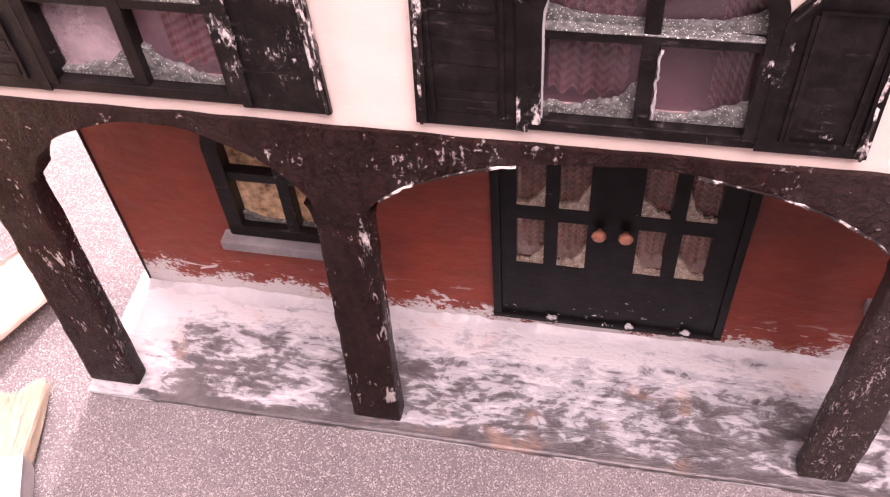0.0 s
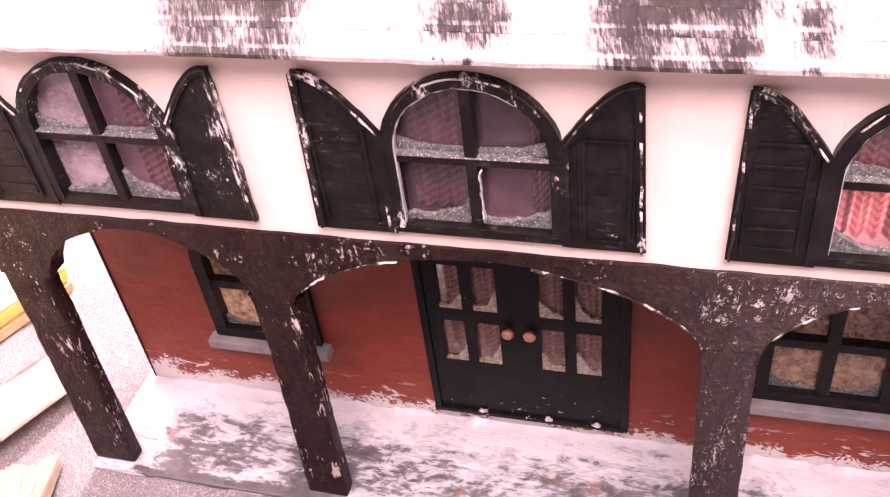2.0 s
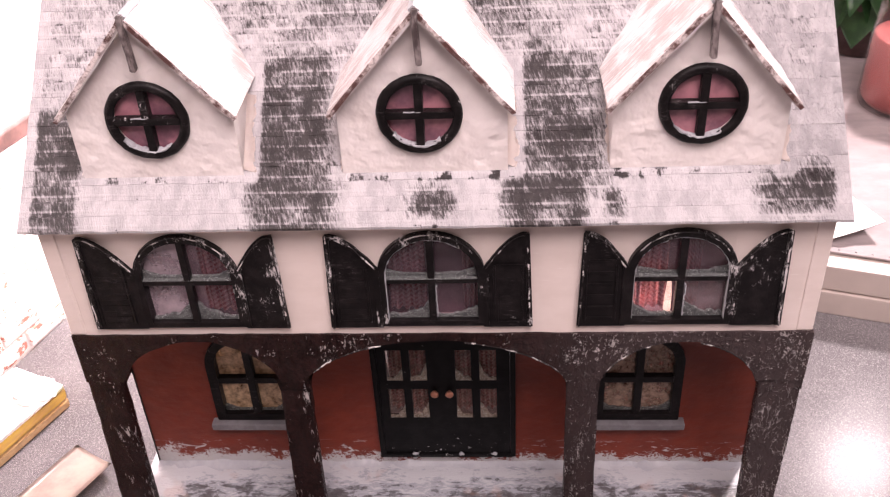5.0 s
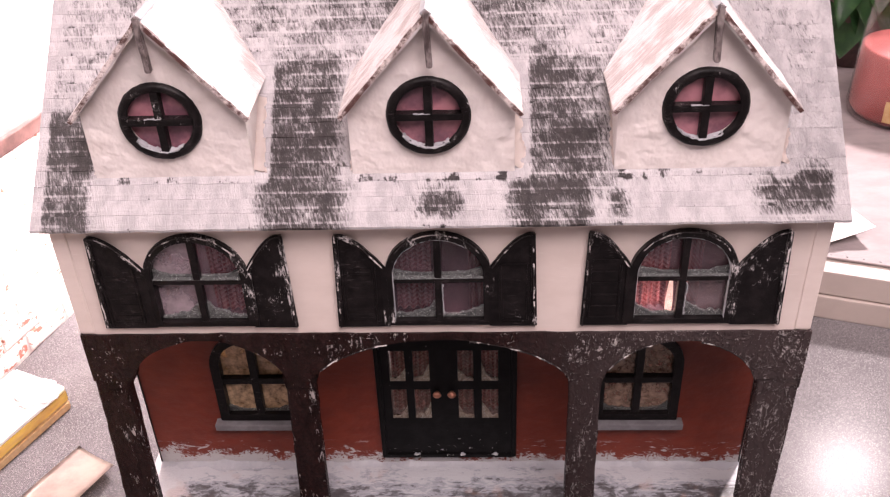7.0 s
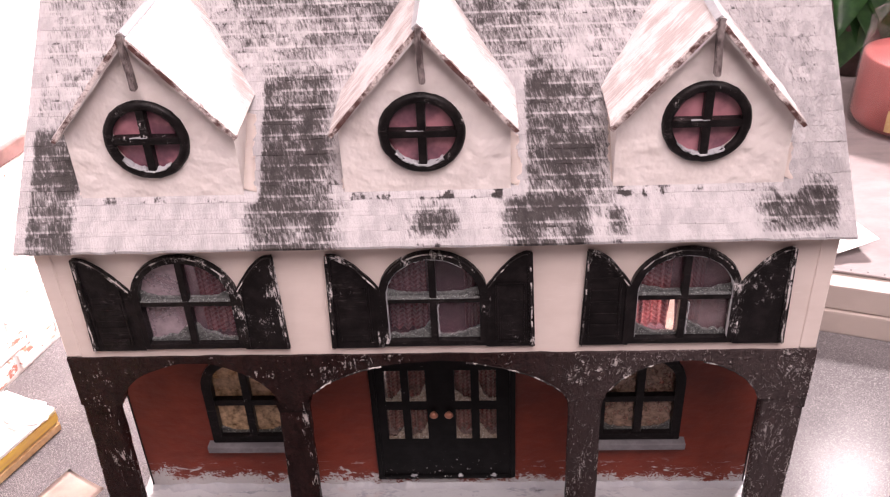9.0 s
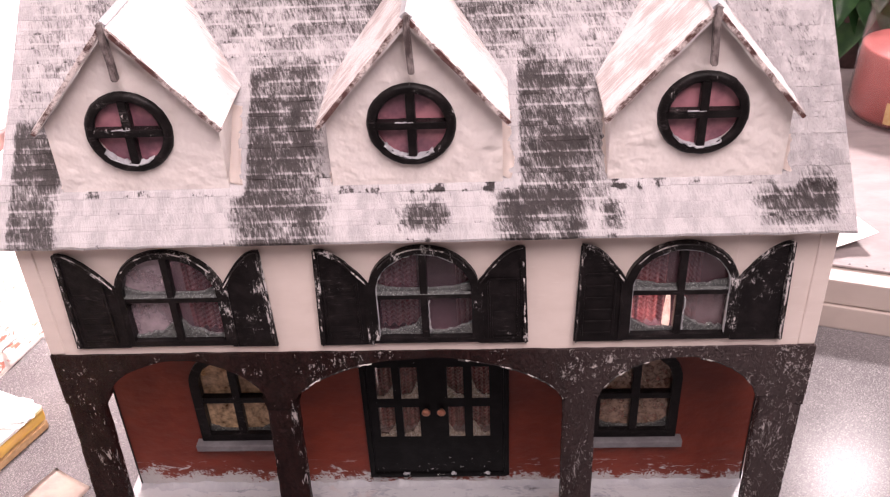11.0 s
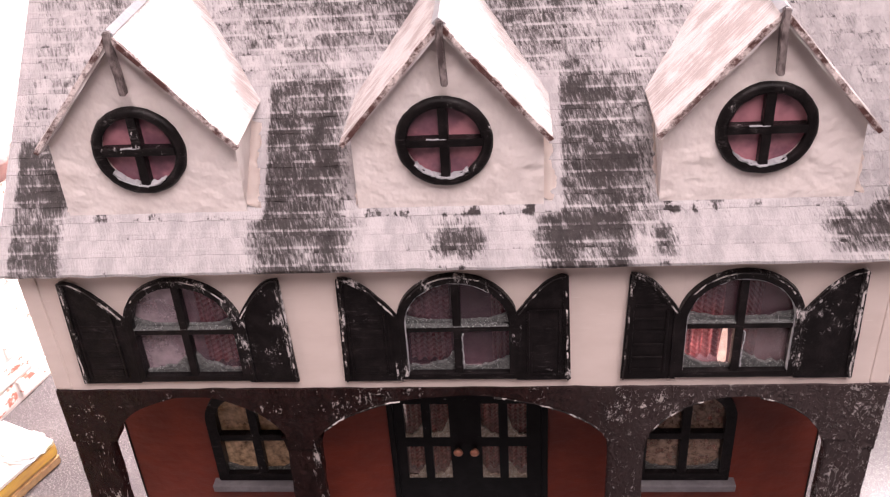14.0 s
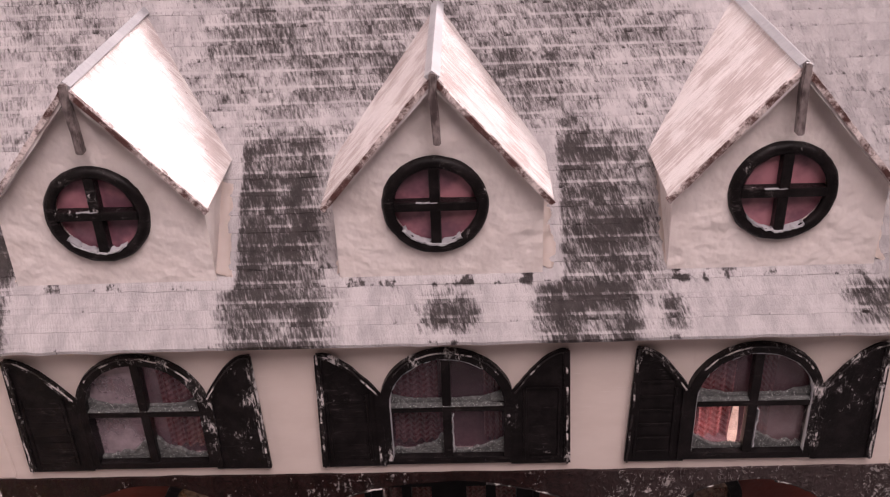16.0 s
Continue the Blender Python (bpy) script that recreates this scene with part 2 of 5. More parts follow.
def roof_paint():
    """Dark shingles with white paint dragged over; the bare stretches lie between the dormers and at the ends."""
    n = Nodes("dark_shingles_with_dry_brushed_snow", 0.29)
    dark = n.mix(n.step(n.noise((300, 300, 90), 4), 0.3, 0.7), (0.011, 0.0075, 0.008), (0.034, 0.026, 0.027))
    fine = n.noise((1150, 170, 170), 5, 0.72, loose=True, slant=0.35)
    slant = n.noise((300, 120, 120), 4, 0.7, shift=14, warp=1.4, loose=True, slant=0.8)
    blot = n.noise((75, 95, 95), 5, 0.65, shift=3, warp=0.8)
    wide = n.noise(24, 3, shift=6)
    ragged = n.math("MULTIPLY", n.math("SUBTRACT", n.noise((60, 60, 60), 3, shift=31), 0.5), 1.1)
    bare = n.box(-0.091, -0.045, 0.225, 0.308, 0.011)
    for b, k in (
        ((0.046, 0.091, 0.252, 0.308, 0.012), 0.90),
        ((0.038, 0.082, 0.230, 0.260, 0.008), 1.0),
        ((-0.204, -0.177, 0.236, 0.284, 0.004), 1.0),
        ((0.162, 0.212, 0.2440, 0.2600, 0.010), 1.15),
        ((-0.007, 0.017, 0.2420, 0.2530, 0.008), 1.20),
        ((0.088, 0.100, 0.240, 0.252, 0.005), 0.8),
        ((-0.12, 0.12, 0.292, 0.42, 0.030), 0.64),
        ((-0.204, -0.14, 0.28, 0.42, 0.02), 0.56),
        ((0.14, 0.205, 0.262, 0.42, 0.02), 0.20),
    ):
        bare = n.math("MAXIMUM", bare, n.math("MULTIPLY", n.box(*b), k))
    bare = n.math("MULTIPLY", bare, n.math("ADD", 1.0, ragged))
    cover = n.math("ADD", n.math("MULTIPLY", blot, 0.46), n.math("MULTIPLY", wide, 0.51))
    cover = n.math("ADD", cover, n.math("MULTIPLY", n.math("SUBTRACT", fine, 0.5), 0.86))
    cover = n.math("ADD", cover, n.math("MULTIPLY", n.math("SUBTRACT", slant, 0.5), 0.40))
    cover = n.math("SUBTRACT", n.math("ADD", cover, 0.285), n.math("MULTIPLY", bare, 0.44))
    course = n.math("FRACT", n.math("DIVIDE", n.math("ADD", n.y, 6.0095), 0.0060))
    lip = n.math("MULTIPLY", n.step(course, 0.20, 0.02), n.step(n.noise((210, 60, 60), 4, 0.65, shift=40), 0.57, 0.66))
    cover = n.math("SUBTRACT", cover, n.math("MULTIPLY", lip, 0.24))
    edge = n.math("MULTIPLY", n.step(course, 0.22, 0.27), n.step(course, 0.46, 0.34))
    caught = n.step(n.noise((140, 60, 60), 4, 0.65, shift=71, loose=True), 0.36, 0.52)
    cover = n.math("ADD", cover, n.math("MULTIPLY", n.math("MULTIPLY", edge, caught), 0.13))
    rake = n.math("MAXIMUM", n.step(n.x, 0.1985, 0.2035), n.step(n.x, -0.2010, -0.2050))
    cover = n.math("ADD", cover, n.math("MULTIPLY", rake, 0.35))
    for x in (-0.0918, 0.0423, 0.1756):
        joint = n.box(x - 0.003, x + 0.0075, 0.256, 0.300, 0.0022)
        cover = n.math("ADD", cover, n.math("MULTIPLY", joint, 0.42))
        foot = n.box(x - 0.081, x - 0.002, 0.2555, 0.2590, 0.0008)
        cover = n.math("SUBTRACT", cover, n.math("MULTIPLY", n.math("MULTIPLY", foot, n.step(n.noise((85, 60, 60), 4, 0.65, shift=61), 0.50, 0.60)), 0.40))
    m = n.step(cover, 0.33, 0.67)
    # the wet paint past the last dormer lies in wrinkles
    crumple = n.math("MULTIPLY", n.math("MULTIPLY", n.noise((240, 120, 120), 4, 0.6, shift=90, warp=2.5), 5.0), n.math("MULTIPLY", n.step(n.x, 0.145, 0.165), n.step(n.z, 0.250, 0.262)))
    white = n.mix(n.step(n.noise((130, 60, 60), 4, 0.65, shift=50, loose=True), 0.35, 0.68), (0.50, 0.475, 0.485), (0.36, 0.34, 0.352))
    return n.done(n.mix(m, dark, white), n.math("ADD", n.math("ADD", n.math("MULTIPLY", fine, 0.6), cover), crumple), 0.70, 0.0012)


def dormer_roof_paint():
    """White dragged down the slope over pinkish brown, with the brush lines left in it."""
    n = Nodes("white_dormer_roof_paint", 0.27)
    drag = n.noise((45, 800, 45), 4, 0.65)
    patch = n.noise((60, 50, 60), 4, 0.6, shift=3)
    w = n.math("ADD", n.math("MULTIPLY", drag, 0.55), n.math("MULTIPLY", patch, 0.65))
    c = n.mix(n.step(w, 0.54, 0.70), (0.76, 0.72, 0.71), (0.53, 0.46, 0.445))
    chip = n.noise((160, 420, 160), 5, 0.7, shift=8)
    c = n.mix(n.step(chip, 0.69, 0.73), c, (0.16, 0.085, 0.075))
    return n.done(c, n.math("ADD", drag, n.math("MULTIPLY", n.noise(180, 4), 0.6)), 0.55, 0.0010)


def verge_paint():
    n = Nodes("chipped_verge_edge", 0.4)
    rub = n.noise((110, 110, 110), 7, 0.8)
    return n.done(n.mix(n.step(rub, 0.44, 0.62), (0.075, 0.032, 0.028), (0.70, 0.62, 0.60)), rub, 0.4, 0.0006)


def snow_paint():
    n = Nodes("thick_white_snow_paint", 0.45)
    k = n.noise(160, 4, 0.6)
    return n.done(n.mix(n.step(n.noise(60, 3), 0.4, 0.7), (0.32, 0.322, 0.342), (0.38, 0.38, 0.397)), k, 0.6, 0.0014)


def glitter(name, lo, hi):
    n = Nodes(name, 0.42)
    r, d = n.cells(3600)
    spark = n.step(r, 0.935, 0.96)
    c = n.mix(n.step(n.noise(500, 3), 0.35, 0.7), lo, hi)
    n.put(n.b.inputs["Metallic"], n.math("MULTIPLY", spark, 0.8))
    return n.done(n.mix(spark, c, (0.85, 0.9, 0.87)), r, 0.9, 0.0008)


def glass(name, tint, gloss=0.07, rough=0.06, haze=None, thick=0.42, mottle=60):
    n = Nodes(name, rough)
    t = n.t
    tr, gl, mx = t.nodes.new("ShaderNodeBsdfTransparent"), t.nodes.new("ShaderNodeBsdfGlossy"), t.nodes.new("ShaderNodeMixShader")
    fr = t.nodes.new("ShaderNodeLayerWeight")
    bump = t.nodes.new("ShaderNodeBump")
    bump.inputs["Strength"].default_value, bump.inputs["Distance"].default_value = 0.25, 0.001
    n.link(n.noise(55, 2), bump.inputs["Height"])
    n.link(bump.outputs[0], gl.inputs["Normal"])
    tr.inputs[0].default_value = (*tint, 1)
    gl.inputs["Roughness"].default_value = rough
    n.put(mx.inputs[0], n.math("ADD", n.math("MULTIPLY", n.math("POWER", fr.outputs["Facing"], 4.0), 0.5), gloss))
    n.link(gl.outputs[0], mx.inputs[2])
    if haze is None:
        n.link(tr.outputs[0], mx.inputs[1])
    else:
        # diffuse haze: cloudy film, and on the upper panes a painted reflection
        df, mh = t.nodes.new("ShaderNodeBsdfDiffuse"), t.nodes.new("ShaderNodeMixShader")
        df.inputs[0].default_value = (*haze, 1)
        n.put(mh.inputs[0], n.math("ADD", n.math("MULTIPLY", n.step(n.noise(mottle, 4, 0.65, shift=5), 0.25, 0.75), thick), thick * 0.12))
        n.link(tr.outputs[0], mh.inputs[1])
        n.link(df.outputs[0], mh.inputs[2])
        n.link(mh.outputs[0], mx.inputs[1])
    n.link(mx.outputs[0], t.nodes["Material Output"].inputs[0])
    return n.m


def gingham():
    n = Nodes("red_checked_curtain_cloth", 0.8)
    a = n.step(n.math("SINE", n.math("MULTIPLY", n.x, 2100.0)), -0.3, 0.3)
    b = n.step(n.math("SINE", n.math("MULTIPLY", n.z, 2100.0)), -0.3, 0.3)
    s = n.math("MULTIPLY", n.math("ADD", a, b), 0.5)
    c = n.mix(s, (0.54, 0.28, 0.28), (0.28, 0.045, 0.05))
    m = n.done(c, s, 0.2, 0.0004)
    tl, mx = n.t.nodes.new("ShaderNodeBsdfTranslucent"), n.t.nodes.new("ShaderNodeMixShader")
    n.put(tl.inputs[0], c)
    mx.inputs[0].default_value = 0.5
    n.link(n.b.outputs[0], mx.inputs[1])
    n.link(tl.outputs[0], mx.inputs[2])
    n.link(mx.outputs[0], n.t.nodes["Material Output"].inputs[0])
    return m


def plain(name, a, b, scale, rough, bump=0.2, size=0.0008, metal=0.0):
    n = Nodes(name, rough, metal)
    k = n.noise(scale, 4)
    return n.done(n.mix(n.step(k, 0.35, 0.68), a, b), k, bump, size)


def laminate():
    n = Nodes("speckled_grey_laminate", 0.30)
    r, d = n.cells(2100)
    r2, d2 = n.cells(3000)
    base = n.mix(n.step(n.noise(14, 3), 0.35, 0.7), (0.130, 0.121, 0.126), (0.165, 0.153, 0.159))
    c = n.mix(n.step(r, 0.80, 0.86), base, (0.27, 0.255, 0.26))
    c = n.mix(n.step(r2, 0.86, 0.92), c, (0.07, 0.065, 0.07))
    c = n.mix(n.step(n.math("SUBTRACT", r, n.math("MULTIPLY", r2, 0.4)), 0.70, 0.8), c, (0.30, 0.285, 0.285))
    n.put(n.b.inputs["Roughness"], n.math("ADD", n.math("MULTIPLY", n.noise(420, 3), 0.16), 0.10))
    n.b.inputs["Specular IOR Level"].default_value = 0.016
    return n.done(c)


def whitewash():
    n = Nodes("whitewashed_brick", 0.6)
    k = n.noise((90, 90, 150), 4, 0.65)
    low = n.math("MULTIPLY", n.random(), 0.07)
    m = n.step(n.math("ADD", k, low), 0.62, 0.66)
    return n.done(n.mix(m, (0.82, 0.79, 0.77), (0.50, 0.20, 0.15)), k, 0.5, 0.002)


def board_paint():
    n = Nodes("splashed_board_with_highlight", 0.35)
    k = n.noise(60, 4, 0.6, shift=2)
    # the white also paints in the bright highlight on the board's top
    c = n.mix(n.step(n.noise(18, 2), 0.45, 0.55), (0.80, 0.78, 0.74), (0.82, 0.72, 0.12))
    return n.done(n.mix(n.step(k, 0.60, 0.66), c, (0.55, 0.42, 0.38)), k, 0.3, 0.0008)


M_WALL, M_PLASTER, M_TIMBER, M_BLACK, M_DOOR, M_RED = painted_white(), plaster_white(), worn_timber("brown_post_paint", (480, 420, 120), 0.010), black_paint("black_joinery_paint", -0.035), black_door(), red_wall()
M_PORCH, M_ROOF, M_DROOF, M_VERGE, M_SNOW, M_GLITTER = porch_paint(), roof_paint(), dormer_roof_paint(), verge_paint(), snow_paint(), glitter("glitter_snow", (0.066, 0.069, 0.069), (0.175, 0.182, 0.179))
M_CREAMSNOW = glitter("cream_glitter_snow", (0.20, 0.155, 0.12), (0.44, 0.37, 0.30))
# its haze colour paints the plum-grey reflection on the upper panes
M_GLASS = glass("window_glass_reflection_haze", (0.85, 0.78, 0.82), 0.06, 0.12, (0.145, 0.09, 0.115), 0.32)
M_CLEAR = glass("frosted_film", (0.95, 0.88, 0.86), 0.03, 0.10, (0.26, 0.165, 0.14), 0.32, 230)
M_AMBER = glass("hazy_amber_film", (0.70, 0.50, 0.30), 0.05, 0.12, (0.62, 0.45, 0.29), 1.0, 170)
# paler copy of the window glass, a bright lavender reflection painted in
M_PALE = glass("pane_with_lavender_reflection", (0.86, 0.80, 0.86), 0.10, 0.10, (0.34, 0.275, 0.30), 0.85, 70)
M_MILKY = glass("milky_grey_pane", (0.86, 0.80, 0.82), 0.08, 0.12, (0.22, 0.165, 0.18), 0.60, 90)
M_CREAMFILM = glass("mottled_cream_film", (0.90, 0.80, 0.70), 0.03, 0.12, (0.36, 0.255, 0.20), 0.85, 190)
# plum panes; the lighter pink tone paints reflections into the colour
M_PINK = plain("pink_pane_with_reflections", (0.16, 0.070, 0.098), (0.46, 0.205, 0.24), (48, 48, 48), 0.12, 0.25, 0.001)
M_EDGE = worn_edge()
M_RING = black_paint("round_frame_paint", -0.030)
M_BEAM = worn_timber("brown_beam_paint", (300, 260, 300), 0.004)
M_PENDANT = plain("grey_brown_pendant_paint", (0.055, 0.040, 0.040), (0.26, 0.22, 0.215), (300, 300, 160), 0.4, 0.4, 0.0006)
M_WORN = black_paint("worn_black_edge_paint", 0.045)
M_CURTAIN, M_LAMINATE, M_BRICK, M_BOARD = gingham(), laminate(), whitewash(), board_paint()
M_INSIDE = plain("plum_room_paint", (0.17, 0.09, 0.105), (0.13, 0.065, 0.085), 40, 0.7)
M_INSIDE_WARM = plain("ochre_room_paint", (0.55, 0.36, 0.20), (0.30, 0.17, 0.10), 70, 0.7, 0.4)
M_PINKROOM = plain("pink_attic_lining", (0.60, 0.22, 0.26), (0.50, 0.17, 0.21), 40, 0.6)
M_GREY = plain("grey_sill_paint", (0.15, 0.14, 0.15), (0.21, 0.20, 0.21), 120, 0.45)
M_COPPER = plain("copper_knob", (0.44, 0.20, 0.135), (0.34, 0.14, 0.09), 400, 0.42, 0.2, 0.0004, 0.35)
# cream covers both the paint smears and the steel's pinkish reflection
M_BLADE = plain("smeared_steel_with_reflection", (0.62, 0.52, 0.46), (0.46, 0.36, 0.32), 45, 0.38, 0.15, 0.0006, 0.35)
M_REDGRIP = plain("red_handle_lacquer", (0.50, 0.015, 0.02), (0.40, 0.01, 0.015), 60, 0.3)
M_BRISTLE = plain("pale_bristle", (0.58, 0.49, 0.39), (0.48, 0.40, 0.31), (900, 60, 120), 0.7)
M_METAL = plain("brushed_steel", (0.6, 0.6, 0.6), (0.5, 0.5, 0.5), 200, 0.3, 0.1, 0.0003, 1.0)
M_WOOD = plain("pale_wood", (0.56, 0.38, 0.20), (0.46, 0.30, 0.15), (40, 300, 300), 0.5)
M_YELLOW = plain("yellow_stained_wood", (0.74, 0.50, 0.10), (0.62, 0.38, 0.12), (40, 40, 300), 0.45)
M_CREAM = plain("cream_ledge_paint", (0.46, 0.395, 0.36), (0.41, 0.35, 0.32), 20, 0.4, 0.1)
M_CLOTH = plain("white_wrinkled_cloth", (0.31, 0.265, 0.265), (0.25, 0.215, 0.218), (30, 60, 60), 0.7, 0.5, 0.003)
M_PAPER = plain("white_paper", (0.86, 0.85, 0.84), (0.82, 0.81, 0.80), 50, 0.6)
M_WAX = plain("coral_candle_wax", (0.33, 0.090, 0.084), (0.27, 0.070, 0.066), 30, 0.4, 0.1)
M_JAR = glass("clear_jar_glass", (0.95, 0.92, 0.92), 0.03, 0.03)
M_LEAF = plain("dark_green_leaf", (0.020, 0.070, 0.022), (0.045, 0.115, 0.035), 90, 0.35, 0.4, 0.0015)
M_LIME = plain("lime_green_leaf", (0.22, 0.40, 0.04), (0.16, 0.32, 0.03), 60, 0.4, 0.4, 0.0015)
# pale colour paints the bright reflection on a glossy leaf
M_SHINY_LEAF = plain("leaf_with_painted_reflection", (0.66, 0.58, 0.56), (0.56, 0.50, 0.46), 60, 0.25, 0.3, 0.0015)
M_FLOWER = plain("pink_petal", (0.80, 0.05, 0.30), (0.70, 0.12, 0.40), 60, 0.4)
M_PLASTER_ROOM = plain("room_wall_paint", (0.30, 0.27, 0.26), (0.26, 0.235, 0.225), 4, 0.8, 0.1, 0.002)
M_WHITEWALL = plain("white_wall_plaster", (0.82, 0.79, 0.78), (0.78, 0.75, 0.74), 8, 0.8, 0.1, 0.002)
M_FLOOR = plain("room_floor_wood", (0.30, 0.20, 0.13), (0.24, 0.15, 0.10), (3, 20, 3), 0.6)
M_TRIM = plain("brown_coping_paint", (0.035, 0.016, 0.015), (0.10, 0.055, 0.05), 60, 0.4)
M_DARK = plain("dark_label_print", (0.05, 0.02, 0.02), (0.08, 0.03, 0.03), 200, 0.5)
M_LABEL = plain("ochre_label_print", (0.42, 0.29, 0.14), (0.34, 0.18, 0.08), 150, 0.5)


# ---- mesh helpers ----
def part(name, bm, material, parent=None, label=""):
    me = bpy.data.meshes.new(name)
    bmesh.ops.recalc_face_normals(bm, faces=bm.faces[:])
    bm.to_mesh(me)
    bm.free()
    me.materials.append(material)
    ob = new(name, me)
    if parent is not None:
        ob.parent = parent
    if label:
        tagged(ob, label)
    return ob


def smooth(ob):
    for p in ob.data.polygons:
        p.use_smooth = True
    return ob


def cube(bm, x0, x1, y0, y1, z0, z1):
    v = [bm.verts.new((x, y, z)) for x in (x0, x1) for y in (y0, y1) for z in (z0, z1)]
    for f in ((0, 1, 3, 2), (4, 6, 7, 5), (0, 4, 5, 1), (2, 3, 7, 6), (0, 2, 6, 4), (1, 5, 7, 3)):
        bm.faces.new([v[i] for i in f])
    return bm


def box(x0, x1, y0, y1, z0, z1, bevel=0.0):
    bm = cube(bmesh.new(), x0, x1, y0, y1, z0, z1)
    if bevel:
        bmesh.ops.bevel(bm, geom=bm.edges[:], offset=bevel, segments=2, affect="EDGES", profile=0.6)
    return bm


def rough_box(x0, x1, y0, y1, z0, z1, cell, amp, freq=120.0, bevel=0.0012):
    """A box with hand-worked, uneven faces."""
    bm = box(x0, x1, y0, y1, z0, z1, bevel)
    for axis, (a, b) in enumerate(((x0, x1), (y0, y1), (z0, z1))):
        cuts = max(0, min(60, int((b - a) / cell)))
        for i in range(1, cuts):
            p, n = Vector((0, 0, 0)), Vector((0, 0, 0))
            p[axis], n[axis] = a + (b - a) * i / cuts, 1
            bmesh.ops.bisect_plane(bm, geom=bm.verts[:] + bm.edges[:] + bm.faces[:], plane_co=p, plane_no=n)
    for v in bm.verts:
        k = noise.noise_vector(v.co * freq) * amp + noise.noise_vector(v.co * freq * 3.1) * amp * 0.4
        v.co += k
    return bm


def prism(outline, y0, y1, bm=None):
    """An outline in x and z, pulled from y0 to y1."""
    bm = bm or bmesh.new()
    a = [bm.verts.new((x, y0, z)) for x, z in outline]
    b = [bm.verts.new((x, y1, z)) for x, z in outline]
    bm.faces.new(a)
    bm.faces.new(b[::-1])
    for i in range(len(a)):
        j = (i + 1) % len(a)
        bm.faces.new((a[j], a[i], b[i], b[j]))
    return bm


def band(xs, low, high, y0, y1, bm=None):
    """A board over xs between the heights low(x) and high(x)."""
    bm = bm or bmesh.new()
    rows = [[bm.verts.new((x, y, z)) for y, z in ((y0, low(x)), (y0, high(x)), (y1, high(x)), (y1, low(x)))] for x in xs]
    for p, q in zip(rows, rows[1:]):
        for i in range(4):
            j = (i + 1) % 4
            bm.faces.new((p[i], p[j], q[j], q[i]))
    bm.faces.new(rows[0])
    bm.faces.new(rows[-1][::-1])
    return bm


def ribbon(path, half, y0, y1, closed=False, bm=None):
    """A bar of width 2 * half that follows a path in x and z."""
    bm = bm or bmesh.new()
    n, rows = len(path), []
    for i, (x, z) in enumerate(path):
        a = path[(i - 1) % n] if closed or i else path[0]
        b = path[(i + 1) % n] if closed or i < n - 1 else path[-1]
        d = Vector((b[0] - a[0], b[1] - a[1])).normalized()
        o = Vector((-d.y, d.x)) * half
        rows.append([bm.verts.new((x + s * o.x, y, z + s * o.y)) for s, y in ((1, y0), (-1, y0), (-1, y1), (1, y1))])
    pairs = list(zip(rows, rows[1:])) + ([(rows[-1], rows[0])] if closed else [])
    for p, q in pairs:
        for i in range(4):
            j = (i + 1) % 4
            bm.faces.new((p[i], p[j], q[j], q[i]))
    if not closed:
        bm.faces.new(rows[0])
        bm.faces.new(rows[-1][::-1])
    return bm


def steps(a, b, n):
    return [a + (b - a) * i / n for i in range(n + 1)]


def jitter(bm, amp, freq=200.0):
    for v in bm.verts:
        v.co += noise.noise_vector(v.co * freq) * amp
    return bm


def thing(name, at, label, category, group="", kind=""):
    ob = new(name)
    ob.location = at
    ob.empty_display_size = 0.01
    bpy.context.view_layer.update()
    return tagged(ob, label, category, group, kind)


def turned(profile, n=32):
    """A turned solid from rows of radius and height."""
    bm = bmesh.new()
    rings = [[bm.verts.new((r * math.cos(a), r * math.sin(a), z)) for a in steps(0, 2 * math.pi, n)[:-1]] for r, z in profile]
    for p, q in zip(rings, rings[1:]):
        for i in range(n):
            j = (i + 1) % n
            bm.faces.new((p[i], p[j], q[j], q[i]))
    bm.faces.new(rings[0][::-1])
    bm.faces.new(rings[-1])
    return bm


# ---- setting ----
counter = part("countertop", box(-1.2, 1.6, -0.75, 1.3, -0.04, 0.0), M_LAMINATE)
tagged(counter, "speckled grey laminate worktop under the miniature house", "worktop", kind="structure")
floor = part("floor", box(-2.6, 2.6, -2.6, 2.8, -0.98, -0.9), M_FLOOR)
tagged(floor, "brown wooden room floor below the worktop", "floor", kind="structure")
ceiling = part("ceiling", box(-2.6, 2.6, -2.6, 2.8, 1.6, 1.68), M_PLASTER_ROOM)
tagged(ceiling, "plain pale ceiling over the worktop", "ceiling", kind="structure")
for nm, b in (("wall_north", (-2.6, 2.6, 1.9, 2.0, -0.9, 1.6)), ("wall_south", (-2.6, 2.6, -2.5, -2.4, -0.9, 1.6)), ("wall_east", (2.4, 2.5, -2.4, 1.9, -0.9, 1.6)), ("wall_west", (-2.5, -2.4, -2.4, 1.9, -0.9, 1.6))):
    tagged(part(nm, box(*b), M_PLASTER_ROOM), "plain pale painted room wall", "wall", kind="structure")

# the ledge behind the worktop: two cream boards, one on the other, with a cloth on top
LEDGE = pose(0.3013, 0.2165, 0, 0, 0, -17)
ledge = thing("ledge", (0.3013, 0.2165, 0), "cream painted two-board ledge behind the grey worktop", "ledge", kind="structure")
ledge.matrix_world = LEDGE
for z0, z1, y in ((0.0, 0.0215, 0.0), (0.0225, 0.045, 0.002)):
    part("ledge_board", box(-0.25, 0.9, y, 1.0, z0, z1, 0.0012), M_CREAM, ledge)


